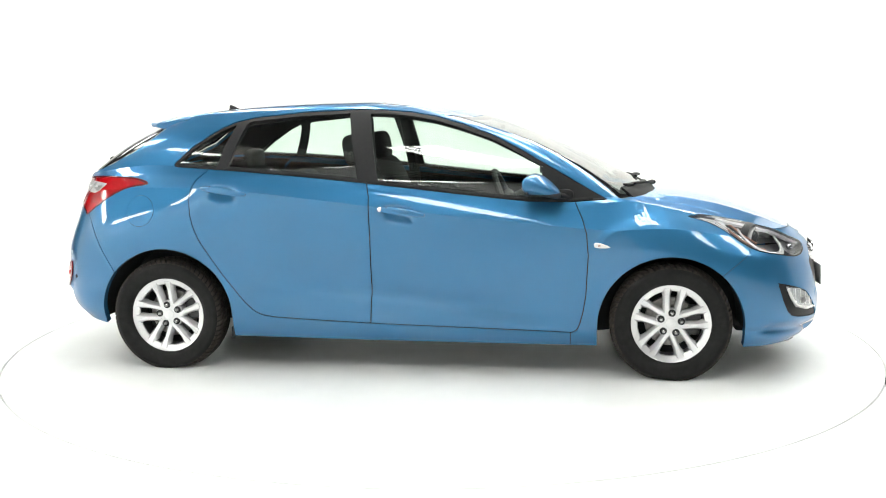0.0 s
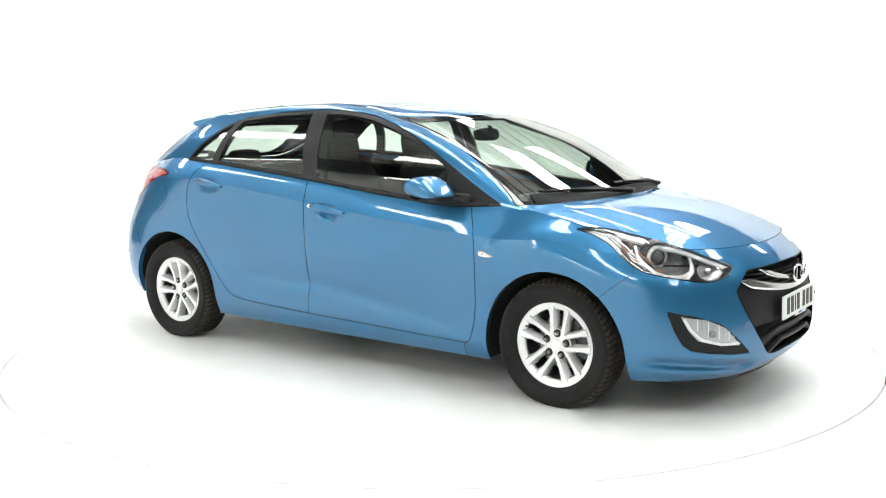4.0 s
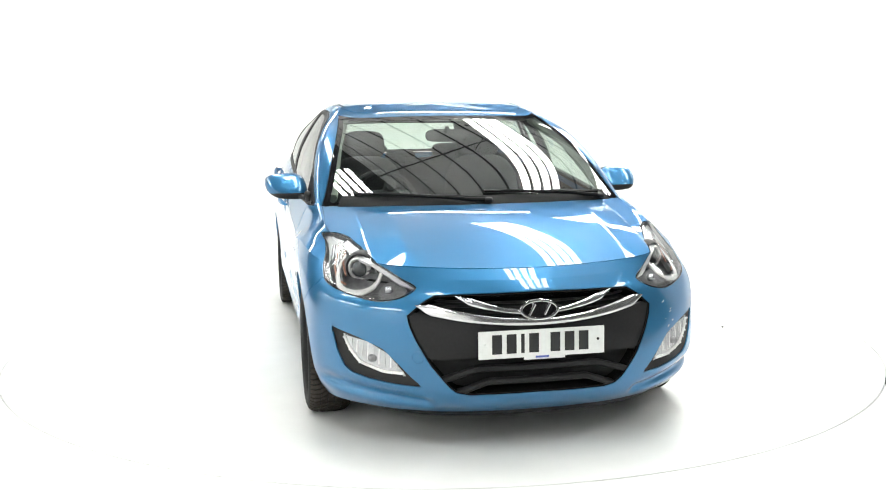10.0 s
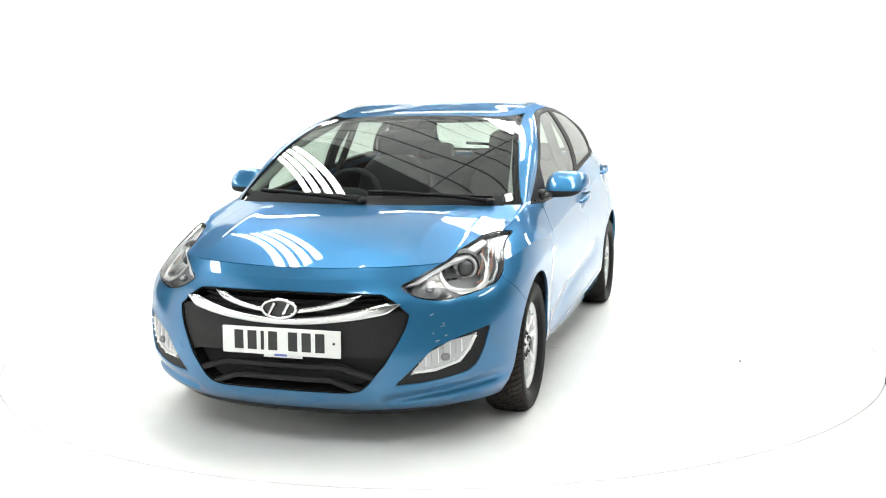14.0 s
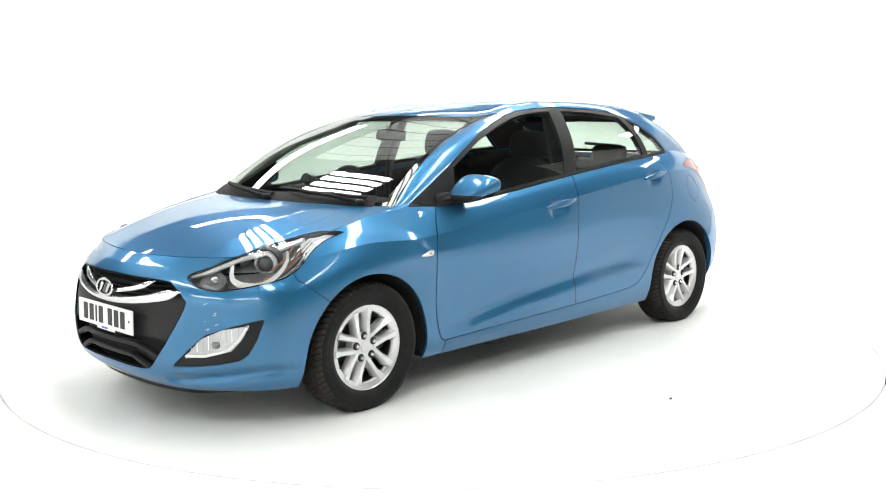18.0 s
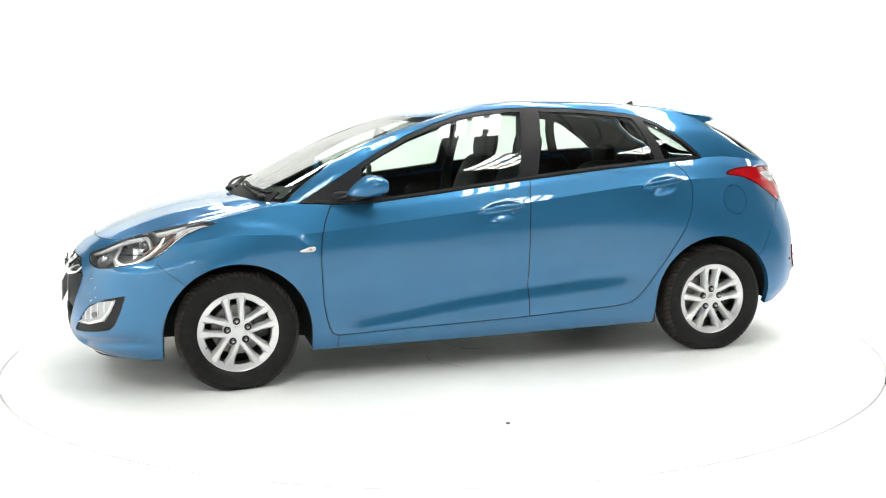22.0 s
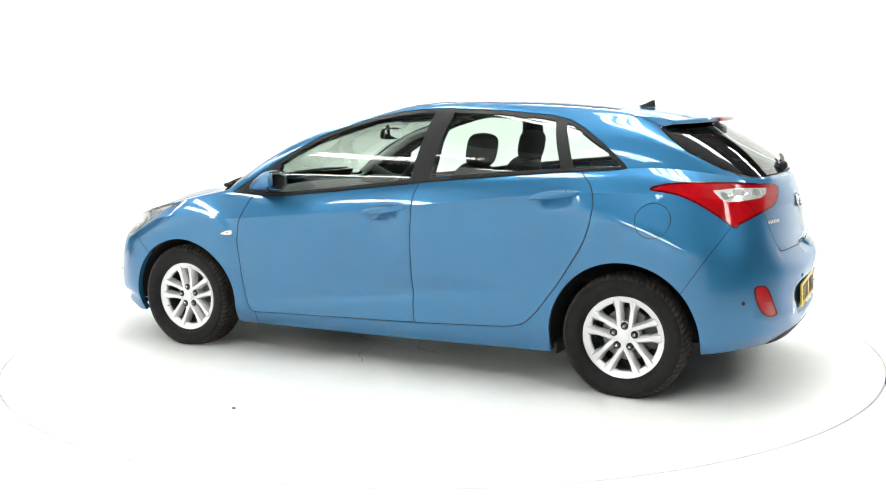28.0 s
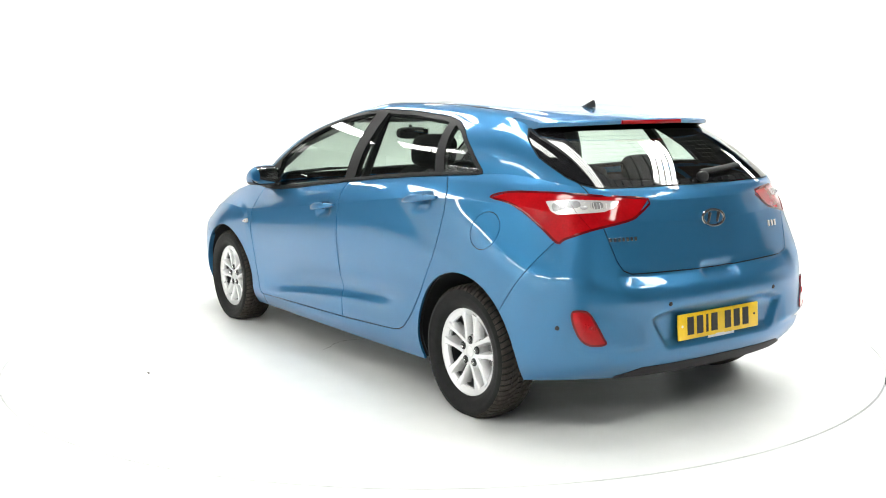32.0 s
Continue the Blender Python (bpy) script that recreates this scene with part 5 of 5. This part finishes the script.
def badge(base, p, nn, half_w, half_h, push, label):
    """An oval chrome ring with two slanted bars, as a plain mark."""
    m = frame_on(p, nn)
    bm = bmesh.new()
    k, n = 40, 8
    rings = []
    for i in range(k):
        a = i * math.tau / k
        c = Vector((half_w * math.cos(a), half_h * math.sin(a), push))
        out = Vector((math.cos(a) / half_w, math.sin(a) / half_h, 0)).normalized()
        rings.append([bm.verts.new(c + .0065 * (math.cos(b * math.tau / n) * out + .8 * math.sin(b * math.tau / n) * Vector((0, 0, 1)))) for b in range(n)])
    for i in range(k):
        a, b = rings[i], rings[(i + 1) % k]
        for j in range(n):
            bm.faces.new((a[j], a[(j + 1) % n], b[(j + 1) % n], b[j]))
    ob = part("badge", bm, CHROME, base, label, at=m)
    for off in (-.42, .42):
        part("badge_bar", tube([(half_w * (off - .16), -half_h * .62, push), (half_w * (off + .16), half_h * .62, push)], [.006, .009], 8, flat=.7), CHROME, ob)
    part("badge_back", spun([(0, push - .003), (1, push - .003)], 40), GLOSSBLACK if push > .01 else PAINT, ob, at=Matrix.Diagonal((half_w, half_h, 1, 1)) @ Matrix.Rotation(radians(90), 4, "X"))
    return ob


p, nn = on_front(0, .582)
badge(back_wall, p, Vector((.99, 0, .14)), .074, .036, .012, "oval chrome badge")
p, nn = on_back(0, .892)
badge(tailgate, p, nn, .068, .035, .005, "oval chrome badge")
for y0, y1, zc, hh in ((.565, .430, .832, .016), (-.405, -.490, .834, .028)):
    n_marks = 7 if hh < .02 else 3
    for k in range(n_marks):
        yy = y0 + (y1 - y0) * (k + .5) / n_marks
        p, nn = on_back(yy, zc)
        part("chrome_mark", box((abs(y1 - y0) / n_marks * .72, hh, .003), bevel=.001), CHROME, tailgate, "plain chrome bar", at=frame_on(p + nn * .001, nn))

# ---- roof spoiler, fin, wipers ----
bm = bmesh.new()
rows = []
ys = np.linspace(-.545, .545, 41)
for y in ys:
    e = abs(y) / .545
    x0, tip = -1.375 + .10 * e**3, -1.628 + .11 * e**2 + .05 * e**8
    p0 = on_top(x0, y)[0].z + .003
    zt = 1.318 - .012 * e**2
    sec = [(x0 + .004, p0 - .012), (x0, p0), (x0 * .66 + tip * .34, p0 * .62 + zt * .38 + .004), (x0 * .3 + tip * .7, p0 * .25 + zt * .75 + .004), (tip + .006, zt + .001), (tip, zt - .006), (tip + .004, zt - .020), (tip + .03, zt - .026),
           (tip * .55 + x0 * .45, zt - .024 - .008 * e), (x0 * .95 + tip * .05 - .02, 1.272 - .006 * e)]
    rows.append([bm.verts.new((a, y, b)) for a, b in sec])
for a, b in zip(rows[:-1], rows[1:]):
    for k in range(len(a) - 1):
        bm.faces.new((a[k], b[k], b[k + 1], a[k + 1]))
bm.faces.new(rows[0]), bm.faces.new(rows[-1][::-1])
for sign in (1, -1):
    line = []
    for u in np.linspace(0, 1, 12):
        e = .985 - .02 * u
        q = on_top(-1.285 - .09 * u, sign * (.548 - .035 * u))
        line.append(q)
    part("spoiler_joint", ribbon([q[0] + q[1] * .002 for q in line], [q[1] for q in line], .004, .003, 6), SEAM, tailgate, "dark joint at the spoiler's end")
spoiler = part("roof_spoiler", bm, PAINT, tailgate, "blue roof spoiler over the rear window")
spoiler.data.materials.append(GLOSSBLACK)
for f in spoiler.data.polygons:
    f.material_index = int(f.normal.z < -.45)
pts = [Vector((-1.628 + .11 * (abs(y) / .545)**2 - .003, y, 1.305)) for y in np.linspace(-.19, .19, 21)]
part("third_brake_light", ribbon(pts, [Vector((-1, 0, 0))] * 21, .018, .012), REDLENS, spoiler, "red high-level brake light")
p, nn = on_top(-1.19, 0)
bm = bmesh.new()
secs = []
for dx, w, h in ((.062, .003, .002), (.045, .014, .010), (.01, .020, .022), (-.02, .019, .038), (-.04, .014, .047), (-.052, .010, .046), (-.058, .008, .004)):
    secs.append([bm.verts.new((dx, w * math.cos(a), max(h, .003) * math.sin(a)**.8 if 0 < a < math.pi else 0)) for a in np.linspace(0, math.pi, 9)])
for a, b in zip(secs[:-1], secs[1:]):
    for k in range(8):
        bm.faces.new((a[k], a[k + 1], b[k + 1], b[k]))
bm.faces.new(secs[0]), bm.faces.new(secs[-1])
part("roof_fin", bm, BLACK, car, "small black aerial fin on the roof", at=Matrix.Translation(p + Vector((0, 0, -.002))) @ Matrix.Diagonal((.85, .8, .78, 1)))

cowl_pts = [on_top(np.interp(abs(y), (0, .3, .55, .70, .74), (1.25, 1.23, 1.17, 1.09, 1.06)), y) for y in np.linspace(-.67, .67, 41)]
part("cowl_grille", ribbon([p + nn * .002 for p, nn in cowl_pts], [nn for p, nn in cowl_pts], .085, .012, 8), WIPERBLACK, car, "black scuttle panel under the windscreen")
for y0, y1, xo in ((-.60, .02, .0), (.02, .62, .01)):
    a = on_top(1.20 - .12 * abs(y1)**2, y1)[0] + Vector((0, 0, .018))
    arm, blade = [], []
    for u in np.linspace(0, 1, 16):
        y = y0 + (y1 - y0) * u
        xx = np.interp(abs(y), (0, .3, .55, .72), (1.235, 1.215, 1.155, 1.075)) - .040 * (1 - u) - xo
        p, nn = on_top(xx, y)
        blade.append(p + nn * .010)
        p2, n2 = on_top(xx + .035 * u + .01, y)
        arm.append(p2 + n2 * (.018 + .010 * math.sin(u * 3)))
    w = part("wiper", ribbon(blade, [Vector((.3, 0, .95)).normalized()] * 16, .020, .012, 8), WIPERBLACK, car, "black windscreen wiper")
    part("wiper_arm", tube(arm[2:], list(np.linspace(.006, .011, 14)), 8), WIPERBLACK, w)
    part("wiper_pivot", ball(arm[-1], (.022, .022, .014), .9, 14), BLACK, w)
blade = [on_back(y, z) for y, z in zip(np.linspace(-.02, -.32, 14), np.linspace(1.068, 1.088, 14))]
w = part("rear_wiper", ribbon([p + nn * .022 for p, nn in blade], [nn for p, nn in blade], .026, .016, 8), BLACK, tailgate, "black rear wiper")
p, nn = on_back(-.02, 1.055)
part("wiper_pivot", ball(p + nn * .014, (.022, .030, .024), .8, 16), BLACK, w)

# ---- cabin ----
prof = [(1.16, .60), (1.16, .885), (1.05, .912), (.85, .915), (.70, .905), (.60, .880), (.55, .84), (.54, .76), (.58, .66), (.66, .58)]
bm = bmesh.new()
ends = []
for y in np.linspace(-.70, .70, 29):
    k = 1 - .06 * (abs(y) / .7)**4
    ends.append([bm.verts.new((x - .05 * (abs(y) / .7)**2, y, .30 + (z - .30) * k)) for x, z in prof])
for a, b in zip(ends[:-1], ends[1:]):
    for k in range(len(prof) - 1):
        bm.faces.new((a[k], a[k + 1], b[k + 1], b[k]))
bm.faces.new(ends[0]), bm.faces.new(ends[-1])
dash = part("dashboard", bm, TRIM, car, "dark grey dashboard")
part("binnacle", ball((.66, -.37, .905), (.13, .17, .045), .75), TRIM, dash)
part("centre_console", box((.75, .20, .30), (.25, 0, .45), .04), TRIM, dash, "dark centre console")
for y in (-.62, -.09, .09, .62):
    part("air_vent", box((.02, .11, .07), (.545, y, .80), .012), GLOSSBLACK, dash)
part("infotainment", box((.02, .17, .10), (.535, 0, .80), .008), GLOSSBLACK, dash)
bm = bmesh.new()
rings = []
for k in range(48):
    a = k * math.tau / 48
    c = Vector((0, .178 * math.cos(a), .178 * math.sin(a)))
    out = c.normalized()
    rings.append([bm.verts.new(c + .017 * (math.cos(b * math.tau / 8) * out + math.sin(b * math.tau / 8) * Vector((1, 0, 0)))) for b in range(8)])
for k in range(48):
    for j in range(8):
        bm.faces.new((rings[k][j], rings[k][(j + 1) % 8], rings[(k + 1) % 48][(j + 1) % 8], rings[(k + 1) % 48][j]))
sw = part("steering_wheel", bm, TRIM, car, "dark three-spoke steering wheel", at=Matrix.Translation((.47, -.37, .865)) @ Matrix.Rotation(radians(-24), 4, "Y"))
part("steering_boss", ball((.02, 0, 0), (.035, .07, .06), .8), TRIM, sw)
for a in (0, math.pi, -math.pi / 2):
    part("steering_spoke", tube([(.01, .05 * math.cos(a), .05 * math.sin(a)), (.002, .17 * math.cos(a), .17 * math.sin(a))], [.022, .016], 8), ALLOY, sw)
part("steering_column", tube([(.04, 0, 0), (.30, 0, 0)], .03, 10), TRIM, sw)


def seat(x, y, width=.50):
    ob = part("front_seat", ball((.20, 0, .42), (.27, width / 2, .10), .6, 28), FABRIC, car, "dark cloth front seat", at=Matrix.Translation((x, y, 0)))
    back = part("backrest", ball((0, 0, 0), (.085, width / 2 - .01, .345), .62, 28), FABRIC, ob, at=Matrix.Translation((-.135, 0, .75)) @ Matrix.Rotation(radians(-17), 4, "Y"))
    part("headrest", ball((0, 0, 0), (.055, .135, .090), .58, 24), FABRIC, ob, at=Matrix.Translation((-.262, 0, 1.148)) @ Matrix.Rotation(radians(-10), 4, "Y"))
    for e in (-.05, .05):
        part("headrest_post", tube([(-.235, e, 1.02), (-.262, e, 1.12)], .006, 8), CHROME, ob)
    return ob


seat(-.12, .37), seat(-.12, -.37)
bench = part("rear_bench", ball((-.78, 0, .42), (.27, .64, .10), .55, 32), FABRIC, car, "dark cloth rear bench")
part("bench_back", ball((0, 0, 0), (.09, .63, .30), .5, 32), FABRIC, bench, at=Matrix.Translation((-1.08, 0, .74)) @ Matrix.Rotation(radians(-22), 4, "Y"))
for y in (-.36, .36):
    part("rear_headrest", ball((-1.21, y, 1.065), (.045, .13, .065), .6, 20), FABRIC, bench)
part("rear_headrest", ball((-1.20, 0, 1.035), (.04, .11, .045), .6, 20), FABRIC, bench)
part("parcel_shelf", box((.42, 1.16, .03), (-1.52, 0, .985), .01), TRIM, car, "dark parcel shelf")
im = part("rear_view_mirror", ball((0, 0, 0), (.018, .118, .036), .6, 24), TRIM, car, "dark interior mirror", at=Matrix.Translation((.40, 0, 1.225)) @ Matrix.Rotation(radians(-8), 4, "Y"))
part("mirror_stem", tube([(.015, 0, .015), (.03, 0, .045)], .012, 8), TRIM, im)
part("mirror_face", box((.004, .215, .056), (-.018, 0, 0), .002), CHROME, im)
for sign in (1, -1):
    part("belt_pillar", tube([(-.20, sign * .745, .55), (-.23, sign * .725, 1.0), (-.27, sign * .60, 1.33)], [.05, .045, .04], 8, flat=.5), TRIM, car, "dark centre pillar lining")
    part("screen_pillar", tube([on_top(1.02, sign * .70)[0] - Vector((0, 0, .03)), on_top(.60, sign * .63)[0] - Vector((0, 0, .03)), on_top(.20, sign * .55)[0] - Vector((0, 0, .03))], .026, 8), LINING, car, "pale windscreen pillar lining")
    part("sun_visor", box((.15, .36, .012), (.13, sign * .30, 1.305), .005), LINING, car, "pale sun visor", at=Matrix.Translation((0, 0, 0)))

# ---- scuffs and grit on the turntable ----
rnd = random.Random(5)
for sx, sy, way, long in ((.22, .46, 70, .34), (.12, .25, 35, .30), (.05, .16, 100, .26), (-.06, .09, 20, .38), (-.16, .06, -25, .30), (-.75, .03, 10, .22), (.30, .30, -40, .22), (.0, .34, 140, .20)):
    pts, a, q = [], radians(way), Vector((sx, sy, .0012))
    for k in range(9):
        pts.append(q.copy())
        a += rnd.uniform(-.35, .35)
        q += Vector((math.cos(a), math.sin(a), 0)) * long / 8
    part("scuff_mark", tube(pts, [.001] + [rnd.uniform(.001, .003) for k in range(7)] + [.001], 6, flat=.2), SCUFF, disc, "thin dark scuff")

grit = part("grit_speck", ball((.211, 1.747, .004), (.010, .006, .005), .7, 8), GRIT, disc, "tiny dark speck of grit")


def motions():
    """The turntable carries the car round."""
    times = [float(t) for t in range(33)]
    on_disc = Matrix.Translation((-.041, -.039, 0))
    walk(car, [(t, pose(0, 0, 0, 0, 0, turn(t)) @ on_disc) for t in times])
    walk(disc, [(t, pose(0, 0, 0, 0, 0, turn(t))) for t in times])


motions()
